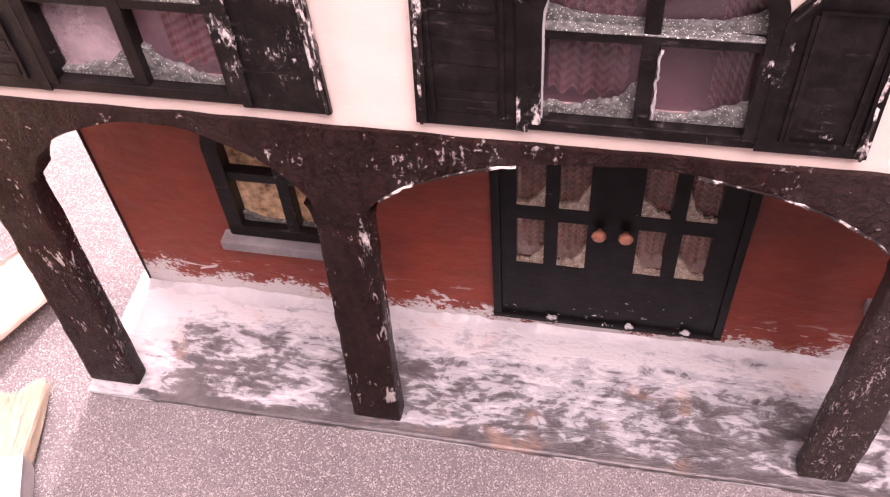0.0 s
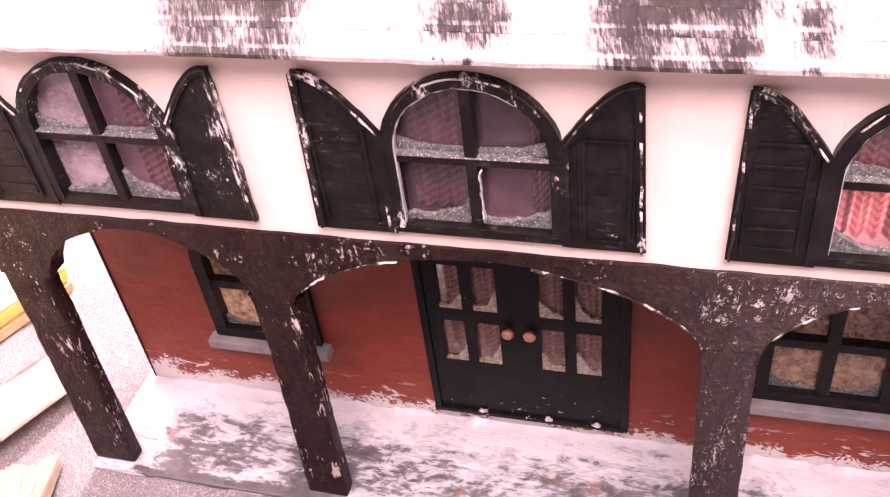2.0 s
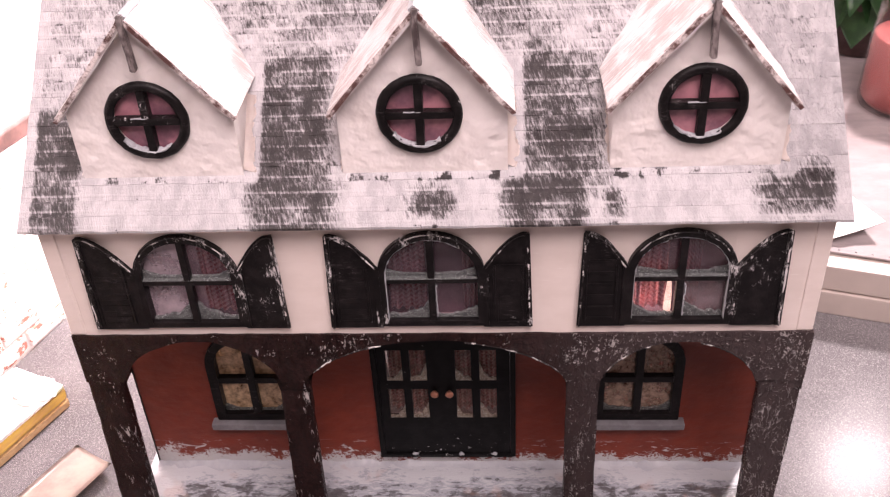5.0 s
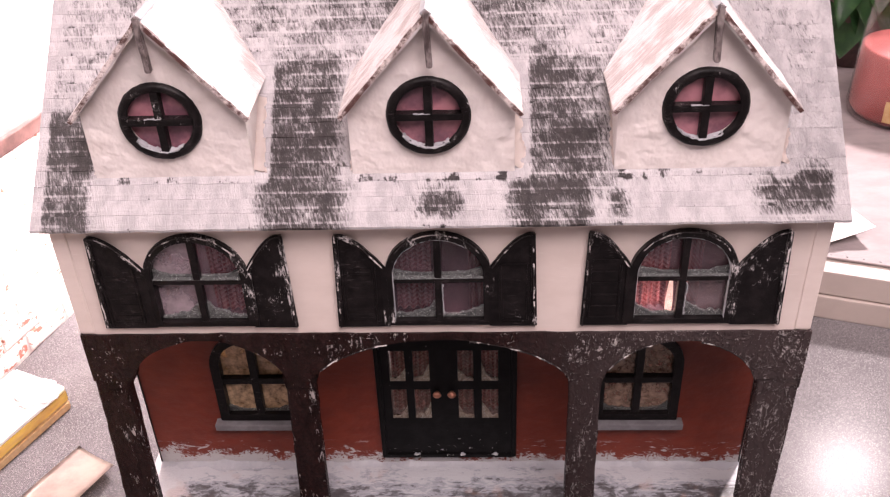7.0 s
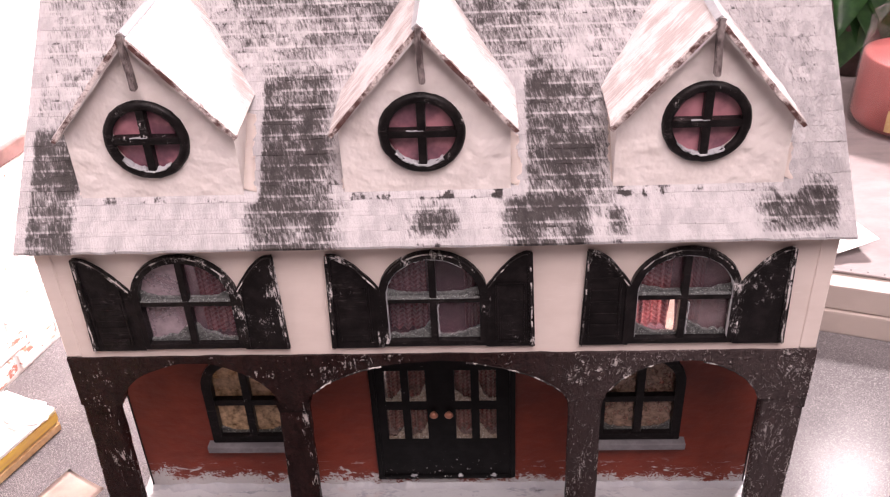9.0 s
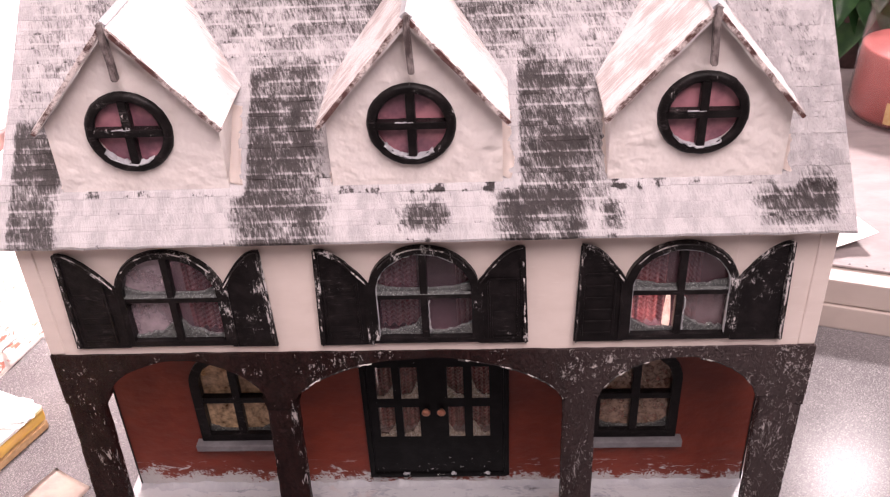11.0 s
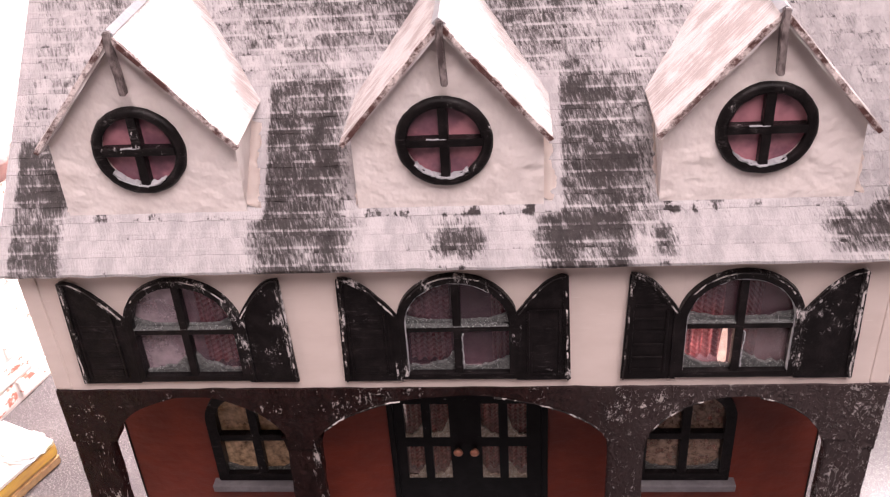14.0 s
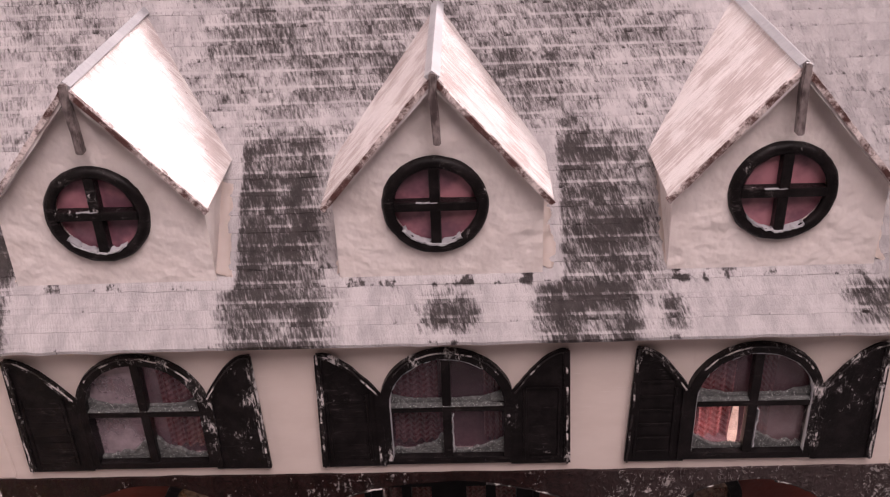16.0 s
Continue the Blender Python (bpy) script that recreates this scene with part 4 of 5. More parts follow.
# snow along the foot of the porch wall
def snow_bank(x0, x1, n, seed):
    bm = bmesh.new()
    rows = []
    for i in range(n + 1):
        x = x0 + (x1 - x0) * i / n
        q = Vector((x * 60, seed, 0))
        h = 0.0018 + 0.0020 * noise.noise(q) + 0.0015 * noise.noise(q * 3.3)
        w = 0.007 + 0.006 * noise.noise(q * 1.3 + Vector((0, 5, 0)))
        row = []
        for u in steps(0, 1, 7):
            row.append(bm.verts.new((x, WALLY - 0.0003 - w * u, 0.0028 + max(0.0, h) * (1 - u) ** 1.9 + (0.0005 * noise.noise(Vector((x * 200, u * 5, seed))) + 0.0004 * noise.noise(Vector((x * 900, u * 15, seed)))) * (1 - u))))
        rows.append(row)
    for p, q in zip(rows, rows[1:]):
        for i in range(len(p) - 1):
            bm.faces.new((p[i], q[i], q[i + 1], p[i + 1]))
    return bm


smooth(part("snow_bank", snow_bank(-0.2035, 0.2035, 420, 3.0), M_SNOW, house, "thick white snow paint along the wall foot"))

# main roof: deck, fascia and rows of shingles
def slab(x0, x1, ya, za, yb, zb, thick):
    """A sloping board between two lines along x; thick is measured downward."""
    bm = bmesh.new()
    v = [bm.verts.new(p) for p in ((x0, ya, za), (x1, ya, za), (x1, yb, zb), (x0, yb, zb), (x0, ya, za - thick), (x1, ya, za - thick), (x1, yb, zb - thick), (x0, yb, zb - thick))]
    for f in ((0, 1, 2, 3), (7, 6, 5, 4), (0, 4, 5, 1), (1, 5, 6, 2), (2, 6, 7, 3), (3, 7, 4, 0)):
        bm.faces.new([v[i] for i in f])
    return bm


roof = part("roof", slab(-0.2070, 0.2075, EAVE_Y + 0.003, roof_z(EAVE_Y + 0.003) - 0.0018, RIDGE_Y, roof_z(RIDGE_Y) - 0.0018, 0.0030), M_ROOF, house, "dark shingled roof dry-brushed with white snow paint")
part("back_slope", slab(-0.2070, 0.2075, RIDGE_Y, roof_z(RIDGE_Y) - 0.0018, 0.305, roof_z(RIDGE_Y) - 0.14, 0.0045), M_ROOF, roof)
part("fascia", jitter(box(-0.2070, 0.2075, EAVE_Y + 0.0014, EAVE_Y + 0.0034, EAVE_Z - 0.0021, EAVE_Z - 0.0006, 0.0003), 0.0004, 150), M_VERGE, roof, "chipped brown and white eaves edge")
part("soffit", box(-0.2075, 0.2075, EAVE_Y + 0.003, 0.0, EAVE_Z - 0.0020, EAVE_Z - 0.0008), M_WALL, roof)

# dormers
DX = (-0.1333, 0.0008, 0.1341)
RING = {-0.1333: (-0.1345, 0.2902), 0.0008: (-0.0003, 0.2908), 0.1341: (0.1346, 0.2930)}
DF, DHW, DBASE, DEAVE, DAPEX = 0.0115, 0.0415, 0.2550, 0.2955, 0.3432
OH = 0.0062  # the verge stands this far before the front


def dormer(cx):
    rx, rz = RING[cx]
    wall_out = [(cx - DHW, DBASE), (cx - DHW, DEAVE), (cx, DAPEX - 0.001), (cx + DHW, DEAVE), (cx + DHW, DBASE)]
    angles = sorted({round(a % (2 * math.pi), 6) for a in [*steps(0, 2 * math.pi, 40)[:-1], *(math.atan2(z - rz, x - rx) for x, z in wall_out)]})
    hole = [(rx + 0.0172 * math.cos(a), rz + 0.0172 * math.sin(a)) for a in angles]
    count = len(hole)
    bm = bmesh.new()
    for y in (DF, DF + 0.006):
        # the front as strips between the round opening and the outline
        inner = [bm.verts.new((x, y, z)) for x, z in hole]
        rim = []
        for x, z in hole:
            d = Vector((x - rx, z - rz)).normalized()
            best = 1.0
            for (xa, za), (xb, zb) in zip(wall_out, wall_out[1:] + wall_out[:1]):
                e = Vector((xb - xa, zb - za))
                den = d.x * e.y - d.y * e.x
                if abs(den) > 1e-9:
                    t = ((xa - rx) * e.y - (za - rz) * e.x) / den
                    s = ((xa - rx) * d.y - (za - rz) * d.x) / den
                    if t > 0 and -1e-6 <= s <= 1 + 1e-6:
                        best = min(best, t)
            rim.append(bm.verts.new((rx + d.x * best, y, rz + d.y * best)))
        for i in range(count):
            j = (i + 1) % count
            bm.faces.new((inner[i], inner[j], rim[j], rim[i]))
        if y == DF:
            first, first_rim = inner, rim
        else:
            for i in range(count):
                j = (i + 1) % count
                bm.faces.new((first[i], inner[i], inner[j], first[j]))
                bm.faces.new((first_rim[i], first_rim[j], rim[j], rim[i]))
    front = part("dormer", bm, M_PLASTER, house, "white plastered dormer front with a round window")
    for s in (-1, 1):
        x = cx + s * DHW
        bm = bmesh.new()
        yb = (DEAVE - EAVE_Z) / SLOPE + EAVE_Y + 0.02
        for xx in (x, x - s * 0.004):
            bm.faces.new([bm.verts.new(p) for p in ((xx, DF + 0.006, DBASE), (xx, DF + 0.006, DEAVE), (xx, yb, DEAVE + 0.002), (xx, yb, DBASE))])
        bmesh.ops.bridge_loops(bm, edges=bm.edges[:])
        part("cheek", bm, M_PLASTER, front)
        # roof slope, running back into the main roof
        ridge = Vector((cx, 0, DAPEX + 0.0022))
        eave = Vector((cx + s * (DHW + 0.0034), 0, DEAVE - 0.0006))
        yr, ye = (ridge.z - EAVE_Z) / SLOPE + EAVE_Y + 0.006, (eave.z - EAVE_Z) / SLOPE + EAVE_Y + 0.006
        bm = bmesh.new()
        n = 10
        rows = []
        for i in range(n + 1):
            u = i / n
            p = ridge.lerp(eave, u)
            yb2 = yr + (ye - yr) * u
            row = []
            for k in range(13):
                q = Vector((p.x, DF - OH + (yb2 - DF + OH) * k / 12, p.z))
                q.z += 0.0007 * noise.noise(q * 140)
                row.append(bm.verts.new(q))
            rows.append(row)
        for a, b in zip(rows, rows[1:]):
            for k in range(12):
                bm.faces.new((a[k], a[k + 1], b[k + 1], b[k]))
        down = Vector((-s * (ridge.z - eave.z), 0, -abs(eave.x - ridge.x))).normalized() * 0.0030
        geo = bmesh.ops.extrude_face_region(bm, geom=bm.faces[:])
        for v in geo["geom"]:
            if isinstance(v, bmesh.types.BMVert):
                v.co += down
        part("dormer_roof", bm, M_DROOF, front, "white painted dormer roof slope")
        a2 = (cx + s * 0.0002, DAPEX + 0.0010)
        b2 = (cx + s * (DHW + 0.0031), DEAVE - 0.0026)
        path = [(a2[0] + (b2[0] - a2[0]) * u, a2[1] + (b2[1] - a2[1]) * u) for u in steps(0, 1, 14)]
        part("verge", jitter(ribbon(path, 0.0011, DF - OH - 0.0008, DF - OH + 0.0014), 0.0004, 260), M_VERGE, front, "chipped brown and white verge edge")
    part("ridge_snow", jitter(ribbon([(cx - 0.0022, DAPEX + 0.0012), (cx, DAPEX + 0.0032), (cx + 0.0022, DAPEX + 0.0012)], 0.0010, DF - OH, 0.118), 0.0004, 200), M_SNOW, front)
    pend = ribbon([(cx + 0.0003, DAPEX + 0.0034), (cx, DAPEX - 0.004), (cx + 0.0006, DAPEX - 0.014), (cx + 0.0010, DAPEX - 0.0240)], 0.0015, DF - OH - 0.0022, DF - OH + 0.0016)
    bmesh.ops.bevel(pend, geom=pend.edges[:], offset=0.0005, segments=2, affect="EDGES")
    part("pendant", jitter(pend, 0.0004, 260), M_PENDANT, front, "grey-brown drop pendant flecked with white")
    for s, width in ((1, 0.0056), (-1, 0.0020)):
        bm = bmesh.new()
        rows = []
        for i, y in enumerate(steps(DF + 0.001, 0.043, 40)):
            w = width * (1.0 + 0.5 * noise.noise(Vector((cx * 40, y * 130, s)))) + 0.0012 * noise.noise(Vector((cx * 40, y * 600, s)))
            rows.append([bm.verts.new((cx + s * (DHW - 0.0008 + max(w, 0.0006) * u), y, roof_z(y) + 0.0040 * cx + 0.0003 + 0.0022 * (1 - u) ** 2 + 0.0006 * noise.noise(Vector((cx + u * 3, y * 300, 4))))) for u in (0, 0.3, 0.65, 1)])
        for p, q in zip(rows, rows[1:]):
            for i in range(3):
                bm.faces.new((p[i], q[i], q[i + 1], p[i + 1]))
        bmesh.ops.solidify(bm, geom=bm.faces[:], thickness=0.0012)
        smooth(part("valley_snow", bm, M_WALL, front, "white paint in the joint of dormer and roof"))
    ring = bmesh.new()
    pr = [(0.0166, 0.0008), (0.0162, -0.0018), (0.0180, -0.0030), (0.0200, -0.0027), (0.0211, -0.0008), (0.0210, 0.0010)]
    loops = [[ring.verts.new((rx + r * math.cos(a), DF + y, rz + r * math.sin(a))) for a in steps(0, 2 * math.pi, 48)[:-1]] for r, y in pr]
    for p, q in zip(loops, loops[1:]):
        for i in range(48):
            j = (i + 1) % 48
            ring.faces.new((p[i], p[j], q[j], q[i]))
    smooth(part("round_frame", jitter(ring, 0.0004, 260), M_RING, front, "black round window frame with snow in its lower rim"))
    part("glazing_bar", jitter(box(rx - 0.0021, rx + 0.0021, DF - 0.0022, DF + 0.003, rz - 0.0166, rz + 0.0166, 0.0005), 0.0002), M_BLACK, front)
    part("glazing_bar", jitter(box(rx - 0.0166, rx + 0.0166, DF - 0.0024, DF + 0.0028, rz - 0.0019, rz + 0.0019, 0.0005), 0.0002), M_BLACK, front)
    part("bar_snow", jitter(ribbon([(rx + x, rz + 0.0018) for x in steps(-0.0075, 0.001, 12)], 0.00016, DF - 0.0025, DF - 0.0014), 0.0003, 520), M_SNOW, front)
    for sx in (-1, 1):
        for sz in (-1, 1):
            a0 = math.atan2(sz, sx) - math.pi / 4
            pts = [(rx + sx * 0.002, rz + sz * 0.002)] + [(rx + 0.0170 * math.cos(a), rz + 0.0170 * math.sin(a)) for a in steps(a0 + 0.10, a0 + math.pi / 2 - 0.10, 8)]
            pane = part("pane", prism(pts, DF + 0.0022, DF + 0.0028), M_PINK, front)
            pane.visible_shadow = False
    low = [(rx + r * math.cos(a), rz + r * math.sin(a) + (0.0010 * noise.noise(Vector((a * 3, rx * 50, 1))) if r < 0.016 else 0)) for r, way in ((0.0167, 1), (0.0160, -1)) for a in steps(math.pi * 1.20, math.pi * 1.70, 22)[::way]]
    part("rim_snow", jitter(prism(low, DF - 0.0030, DF + 0.001), 0.0009, 520), M_SNOW, front, "white snow caught in the lower rim")
    part("attic_lining", box(rx - 0.024, rx + 0.024, DF + 0.010, DF + 0.012, rz - 0.022, rz + 0.019), M_PINKROOM, front)


for c in DX:
    dormer(c)

# shingle courses: thin strips that lap over the one below, cut behind the dormers
rnd = random.Random(5)
ROW = 0.0060
n_rows = int((RIDGE_Y - EAVE_Y) / ROW) + 1
for r in range(n_rows):
    y0 = EAVE_Y + r * ROW
    cuts = [-0.2080] + [c + rnd.uniform(-0.02, 0.02) for c in DX] + [0.2085]
    dz = rnd.uniform(-0.0001, 0.00015)
    for x, x1 in zip(cuts, cuts[1:]):
        bm = bmesh.new()
        yb = min(EAVE_Y + (r + 1) * ROW + 0.002, RIDGE_Y + 0.001)
        rows = []
        for xx in steps(x, x1, 16):
            ya = y0 + 0.0005 * noise.noise(Vector((xx * 90, r * 3.7, 0))) + 0.0003 * noise.noise(Vector((xx * 400, r * 3.7, 2)))
            za = roof_z(ya) + 0.00012 + dz + 0.00025 * noise.noise(Vector((xx * 120, r * 2.1, 7)))
            rows.append([bm.verts.new(p) for p in ((xx, ya, za - (0.0014 if r == 0 else 0.0022)), (xx, ya, za), (xx, yb, roof_z(yb) - 0.0002), (xx, yb, roof_z(yb) - 0.0025))])
        for p, q in zip(rows, rows[1:]):
            for i in range(3):
                bm.faces.new((p[i], q[i], q[i + 1], p[i + 1]))
        part("shingle_course", bm, M_ROOF, roof)
# the hand-built roof rises a little towards one end
for ob in (roof, *roof.children):
    for v in ob.data.vertices:
        v.co.z += 0.0040 * v.co.x

# ---- things round the house ----
# candle in a jar
candle = thing("jar_candle", (0.452, 0.493, 0.0475), "coral candle in a clear glass jar with a dark label", "candle")
smooth(part("jar", turned([(0.044, 0.0), (0.050, 0.003), (0.0515, 0.012), (0.0495, 0.080), (0.047, 0.104), (0.047, 0.112), (0.0455, 0.112), (0.0455, 0.104), (0.0480, 0.080), (0.0498, 0.012), (0.046, 0.005)], 48), M_JAR, candle, "clear glass jar"))
smooth(part("wax", turned([(0.045, 0.0056), (0.0492, 0.012), (0.0478, 0.074), (0.045, 0.0755), (0.001, 0.0745)], 48), M_WAX, candle, "coral wax"))
part("wick", box(-0.0008, 0.0008, -0.0008, 0.0008, 0.070, 0.080), M_DARK, candle)


def wrap(a0, a1, z0, z1, r):
    bm = bmesh.new()
    cols = [[bm.verts.new((rr * math.cos(a), rr * math.sin(a), z)) for rr, z in ((r, z0), (r, z1), (r + 0.0004, z1), (r + 0.0004, z0))] for a in steps(a0, a1, 10)]
    for p, q in zip(cols, cols[1:]):
        for i in range(4):
            j = (i + 1) % 4
            bm.faces.new((p[i], p[j], q[j], q[i]))
    bm.faces.new(cols[0]), bm.faces.new(cols[-1][::-1])
    return bm


A = radians(-100)
label = part("label", wrap(A - 0.42, A + 0.42, 0.028, 0.062, 0.0514), M_DARK, candle, "dark printed label")
part("label_picture", wrap(A - 0.50, A + 0.44, 0.012, 0.034, 0.0519), M_LABEL, label, "ochre picture print")
part("label_plate", wrap(A - 0.30, A + 0.30, 0.052, 0.064, 0.0519), M_PAPER, label, "white name plate")
for k in range(4):
    part("print_bar", wrap(A - 0.24 + k * 0.12, A - 0.16 + k * 0.12, 0.0555, 0.0605, 0.0525), M_DARK, label)


# potted plant beside the candle
def leaf_mesh(length, width, bend, cup):
    bm = bmesh.new()
    rows = []
    for u in steps(0, 1, 12):
        w = width * (math.sin(math.pi * u**0.72) ** 0.8) * 0.5 + 0.0003
        rows.append([bm.verts.new((w * s, length * u, -bend * u * u * length + cup * abs(s) * w + 0.0012 * math.sin(u * 22) * abs(s))) for s in (-1, -0.55, 0, 0.55, 1)])
    for p, q in zip(rows, rows[1:]):
        for i in range(4):
            bm.faces.new((p[i], p[i + 1], q[i + 1], q[i]))
    bmesh.ops.solidify(bm, geom=bm.faces[:], thickness=0.0007)
    return bm


plant = thing("potted_plant", (0.447, 0.642, 0.0475), "flowering plant with dark green leaves and pink bracts", "plant")
smooth(part("pot", turned([(0.030, 0.0), (0.034, 0.002), (0.044, 0.075), (0.047, 0.078), (0.047, 0.085), (0.042, 0.085), (0.040, 0.075), (0.001, 0.074)], 40), M_TRIM, plant, "dark brown plant pot"))
stem = turned([(0.003, 0.074), (0.0026, 0.11), (0.002, 0.16)], 10)
part("stem", stem, M_LEAF, plant)
for k, (az, tilt, ln, wd, z, mat_, nm) in enumerate((
    (118, -38, 0.115, 0.060, 0.135, M_LEAF, "leaf"), (150, -8, 0.105, 0.052, 0.140, M_LEAF, "leaf"), (95, 12, 0.115, 0.045, 0.150, M_LIME, "leaf"),
    (140, 14, 0.10, 0.05, 0.16, M_LIME, "leaf"), (200, -25, 0.10, 0.055, 0.12, M_LEAF, "leaf"), (60, -30, 0.10, 0.055, 0.13, M_LEAF, "leaf"),
    (20, 10, 0.11, 0.05, 0.14, M_LEAF, "leaf"), (250, -20, 0.09, 0.05, 0.13, M_LEAF, "leaf"), (300, 5, 0.10, 0.05, 0.14, M_LEAF, "leaf"),
    (228, 30, 0.135, 0.034, 0.138, M_SHINY_LEAF, "leaf"), (196, 12, 0.110, 0.026, 0.140, M_SHINY_LEAF, "leaf"), (190, -40, 0.100, 0.082, 0.122, M_LEAF, "leaf"), (150, -38, 0.105, 0.080, 0.126, M_LEAF, "leaf"), (172, -30, 0.095, 0.070, 0.150, M_LEAF, "leaf"),
    (220, 26, 0.085, 0.040, 0.146, M_FLOWER, "petal"), (246, 30, 0.080, 0.036, 0.150, M_FLOWER, "petal"), (236, 52, 0.10, 0.050, 0.150, M_LIME, "leaf"), (135, 5, 0.075, 0.034, 0.155, M_FLOWER, "petal"), (160, -20, 0.07, 0.030, 0.150, M_FLOWER, "petal"), (110, -12, 0.07, 0.032, 0.150, M_FLOWER, "petal"), (185, 20, 0.07, 0.03, 0.16, M_FLOWER, "petal"),
)):
    ob = smooth(part(nm, leaf_mesh(ln, wd, 0.55, 0.25), mat_, plant, "pink bract" if nm == "petal" else ("lime green young leaf" if mat_ is M_LIME else ("glossy leaf coloured pale for its bright reflection" if mat_ is M_SHINY_LEAF else "dark green glossy leaf"))))
    ob.matrix_basis = pose(0, 0, z, 0, 0, az) @ pose(0, 0, 0, tilt)

# sheet of paper on the cloth
def sheet(w, d, lift):
    bm = bmesh.new()
    bmesh.ops.create_grid(bm, x_segments=12, y_segments=12, size=0.5)
    for v in bm.verts:
        u, k = v.co.x, v.co.y
        v.co = Vector((u * w, k * d, lift * (0.5 + u) ** 2 * (0.5 - k) + 0.0005))
    bmesh.ops.solidify(bm, geom=bm.faces[:], thickness=0.0004)
    return bm


paper = part("paper_sheet", sheet(0.09, 0.12, 0.012), M_PAPER)
paper.matrix_world = pose(0.290, 0.305, 0.0500, 0, 0, 14)
tagged(paper, "blank white paper sheet lying on the cloth", "paper")

# palette knife: a broad paint-smeared blade that narrows to a tang and a red grip
def blade_mesh():
    far, near = Vector((-0.2515, 0.0560, 0)), Vector((-0.2835, -0.0260, 0))
    along = (near - far).normalized()
    across = Vector((-along.y, along.x, 0))
    length = (near - far).length
    bm = bmesh.new()
    rows = []
    for u in steps(0, 1, 24):
        half = 0.0188 + 0.0006 * math.sin(u * 3) - 0.0115 * max(0.0, (u - 0.66) / 0.34) ** 1.6
        z = 0.0055 + 0.0060 * math.sin(u * math.pi * 0.5)
        rows.append([bm.verts.new(far + along * (length * u + 0.0035 * k * (1 - u)) + across * half * k + Vector((0, 0, z + 0.0016 * k * k + 0.0012 * k))) for k in steps(-1, 1, 8)])
    for p, q in zip(rows, rows[1:]):
        for i in range(8):
            bm.faces.new((p[i], p[i + 1], q[i + 1], q[i]))
    bmesh.ops.solidify(bm, geom=bm.faces[:], thickness=0.0008)
    return bm


knife = thing("palette_knife", (-0.2835, -0.026, 0), "broad steel palette knife smeared with cream paint, red handle", "palette knife")
blade = smooth(part("blade", blade_mesh(), M_BLADE, knife, "broad paint-smeared steel blade"))
blade.matrix_parent_inverse = knife.matrix_world.inverted()
grip = turned([(0.0050, 0.0), (0.0072, 0.002), (0.0078, 0.020), (0.0070, 0.045), (0.0082, 0.075), (0.0060, 0.090), (0.0015, 0.094)], 24)
grip = smooth(part("grip", grip, M_REDGRIP, knife, "round red lacquered grip"))
grip.matrix_basis = pose(0.0006, 0.0016, 0.0105, 0, 0, math.degrees(math.atan2(-0.079, -0.030)) + 90) @ pose(0, 0, 0, 90)

# paint-splashed board
def board_mesh(z0, z1, grow=0.0):
    d = Vector((0.0257, 0.0583, 0)).normalized()
    o = Vector((-d.y, d.x, 0))
    p = Vector((-0.2905, 0.1115, 0))
    bm = bmesh.new()
    pts = [p + d * grow, p - d * 0.34, p - d * 0.34 + o * 0.052, p + d * grow + o * 0.052]
    lo = [bm.verts.new((v.x, v.y, z0)) for v in pts]
    hi = [bm.verts.new((v.x, v.y, z1)) for v in pts]
    bm.faces.new(lo[::-1]), bm.faces.new(hi)
    for i in range(4):
        bm.faces.new((lo[i], lo[(i + 1) % 4], hi[(i + 1) % 4], hi[i]))
    bmesh.ops.bevel(bm, geom=bm.edges[:], offset=0.0016, segments=2, affect="EDGES")
    return bm


board = thing("paint_board", (-0.29, 0.11, 0), "wooden board splashed with white and yellow paint, bright highlight coloured white", "board")
bpy.context.view_layer.update()
for nm, z0, z1, mt in (("board_core", 0.0, 0.0085, M_WOOD), ("painted_face", 0.0087, 0.0195, M_YELLOW), ("paint_skin", 0.0197, 0.0205, M_BOARD)):
    ob = part(nm, board_mesh(z0, z1), mt, board)
    ob.matrix_parent_inverse = board.matrix_world.inverted()

# a soft dollop of white paint near the board's end
heap = bmesh.new()
bmesh.ops.create_icosphere(heap, subdivisions=4, radius=1.0)
for v in heap.verts:
    k = noise.noise_vector(v.co * 2.1) * 0.28 + noise.noise_vector(v.co * 5.0) * 0.10
    v.co = Vector((-0.0190 + 0.0150 * (v.co.x + k.x), -0.0060 + 0.0150 * (v.co.y + k.y), 0.0205 + max(0.0, 0.0045 * (v.co.z + k.z))))
smooth(part("paint_dollop", heap, M_PAPER, board, "thick dollop of white paint"))

# flat paint brush
brush = thing("paint_brush", (-0.238, -0.024, 0), "flat paint brush with pale bristles lying on worktop", "paint brush")
brush.matrix_world = pose(-0.2475, -0.0185, 0.001, 0, 0, 203)


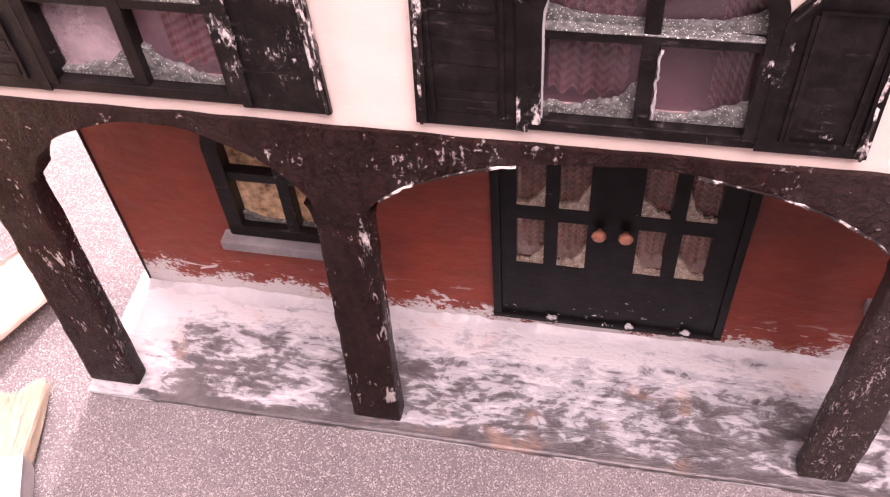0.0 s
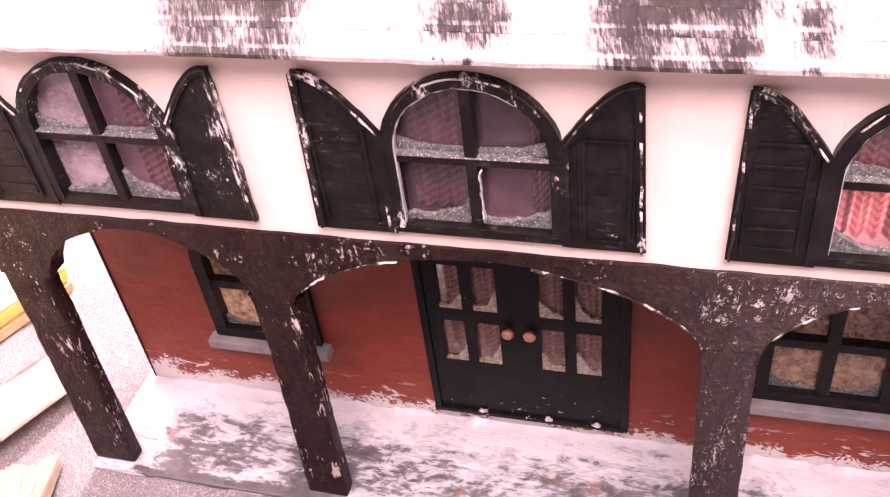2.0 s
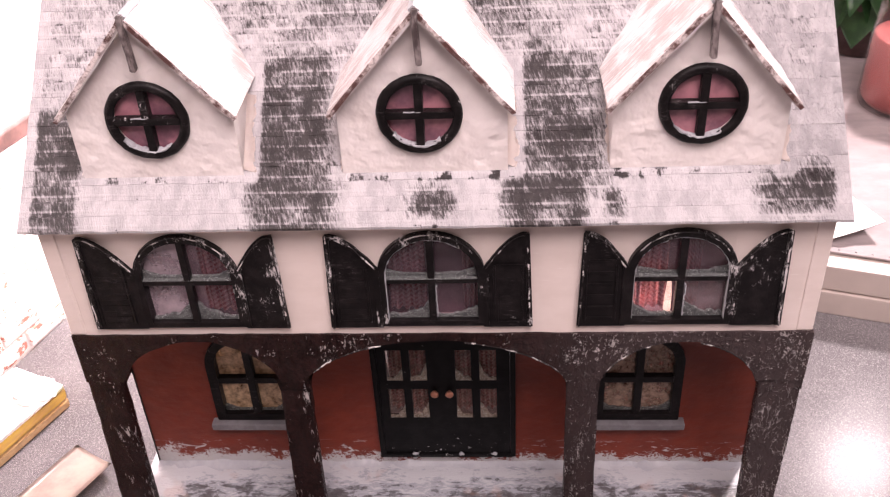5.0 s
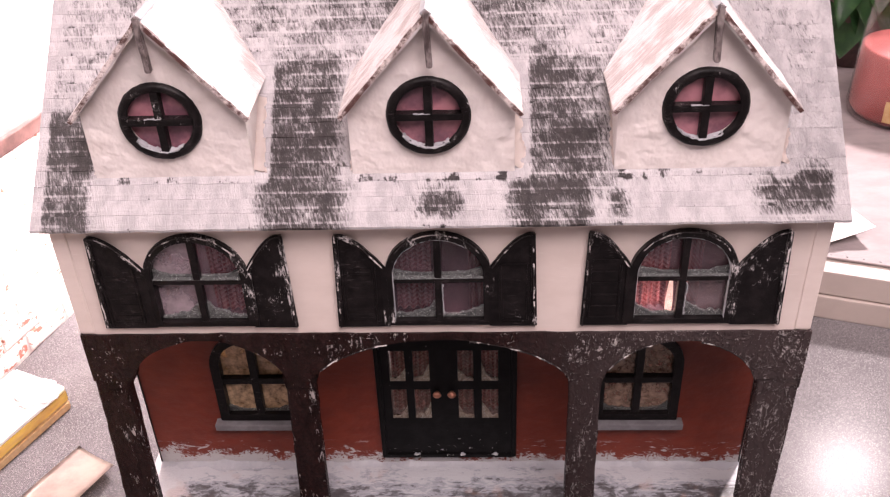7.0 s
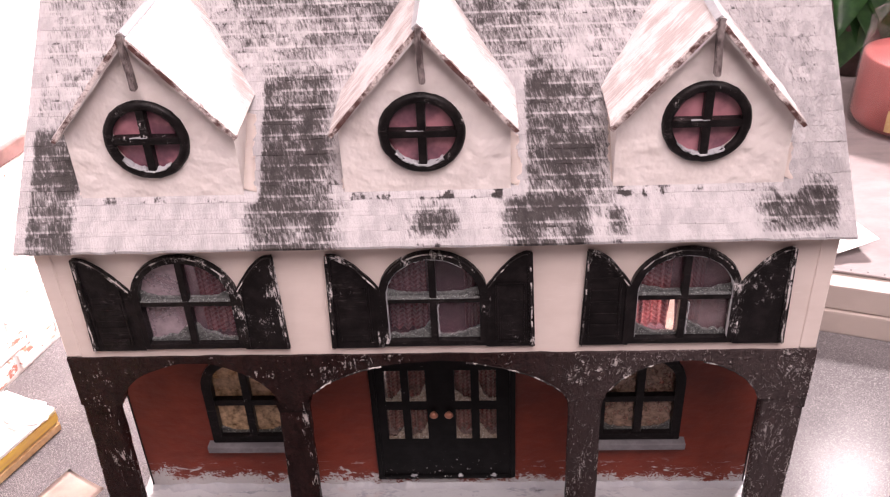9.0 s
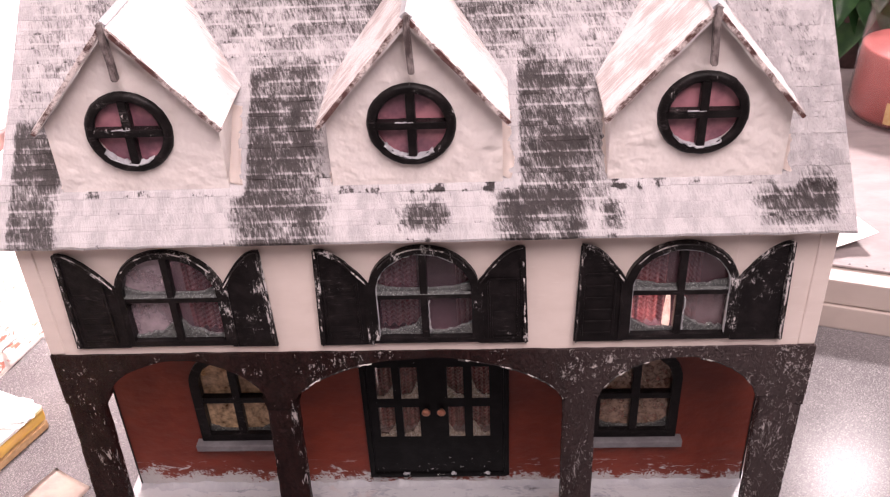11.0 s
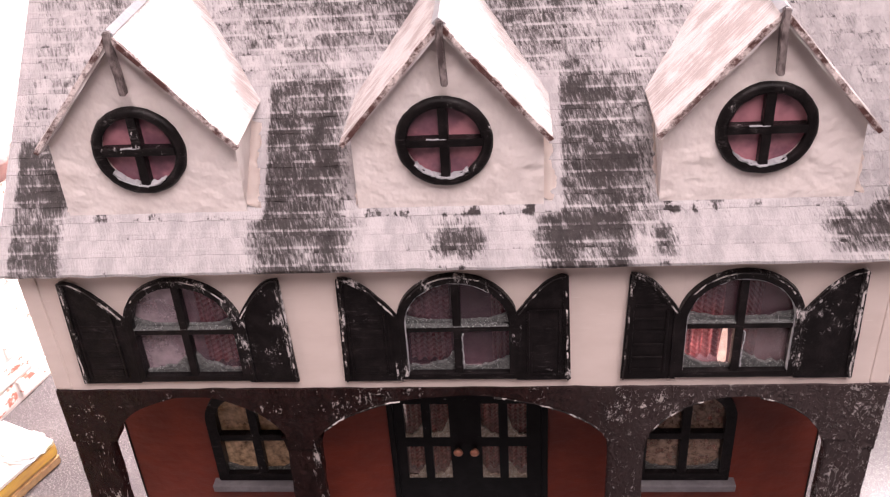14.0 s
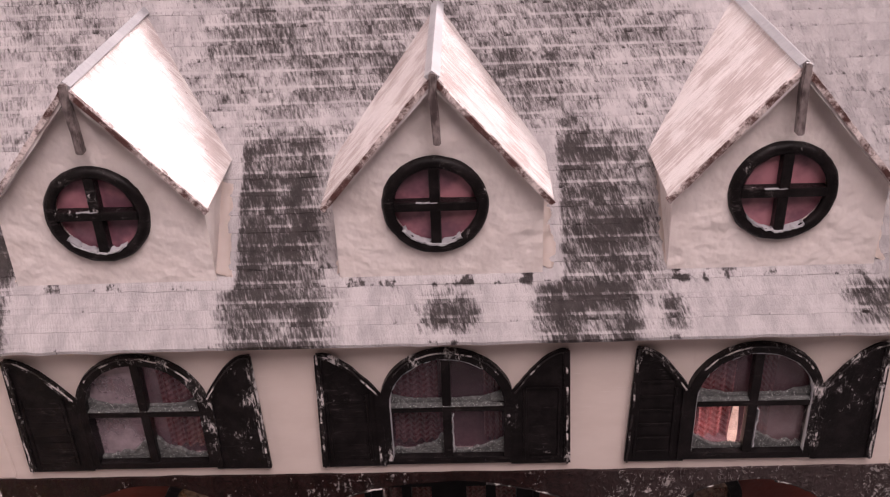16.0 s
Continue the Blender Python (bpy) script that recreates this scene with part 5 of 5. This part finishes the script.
def bristles():
    bm = bmesh.new()
    r = random.Random(9)
    for k in range(5200):
        u, h = r.uniform(-1, 1), r.uniform(0, 1)
        tip = Vector((u * 0.0250 + r.uniform(-0.001, 0.001), -0.001 + r.uniform(0, 0.005) - 0.002 * u * u + 0.0015 * math.sin(u * 9), 0.0015 + h * 0.006))
        root = Vector((u * 0.0200, 0.037, 0.003 + h * 0.010))
        mid = tip.lerp(root, 0.5) + Vector((u * 0.0012, 0, 0.001))
        w = 0.00012
        ring = []
        for p, ww in ((tip, w * 0.5), (mid, w), (root, w)):
            ring.append([bm.verts.new(p + Vector(o) * ww) for o in ((1, 0, 0), (-0.5, 0, 0.87), (-0.5, 0, -0.87))])
        for a, b in zip(ring, ring[1:]):
            for i in range(3):
                j = (i + 1) % 3
                bm.faces.new((a[i], a[j], b[j], b[i]))
    core = [(-0.0238, 0.004, 0.0018, 0.0062), (0.0238, 0.004, 0.0018, 0.0062), (0.0192, 0.037, 0.0035, 0.0125), (-0.0192, 0.037, 0.0035, 0.0125)]
    lo = [bm.verts.new((x, y, a)) for x, y, a, b in core]
    hi = [bm.verts.new((x, y, b)) for x, y, a, b in core]
    bm.faces.new(lo), bm.faces.new(hi)
    for i in range(4):
        bm.faces.new((lo[i], lo[(i + 1) % 4], hi[(i + 1) % 4], hi[i]))
    return bm


tagged(part("bristles", bristles(), M_BRISTLE, brush, "pale cream bristles"), kind="stuff")
part("ferrule", box(-0.0215, 0.0215, 0.035, 0.072, 0.002, 0.0145, 0.002), M_METAL, brush, "steel ferrule")
part("handle", box(-0.012, 0.012, 0.071, 0.19, 0.003, 0.0135, 0.004), M_WOOD, brush, "pale wooden handle")

# small bricks of the side wall
rnd = random.Random(21)
bw, bh = 0.046, 0.0178
shapes = []
for k in range(6):
    bm = box(0.0012, bw - 0.0012, 0.0, 0.008, 0.0010, bh - 0.0010, 0.0014)
    for v in bm.verts:
        v.co += noise.noise_vector(v.co * 120 + Vector((k * 7, 0, 0))) * 0.0012
    me = bpy.data.meshes.new("brick")
    bmesh.ops.recalc_face_normals(bm, faces=bm.faces[:])
    bm.to_mesh(me)
    bm.free()
    me.materials.append(M_BRICK)
    shapes.append(me)
for r in range(9):
    for c in range(-9, 12):
        ob = new("brick", rnd.choice(shapes))
        ob.parent = side
        ob.location = (c * bw + (bw / 2 if r % 2 else 0), 0.0038 + rnd.uniform(-0.0006, 0.0006), 0.002 + r * 0.0184)
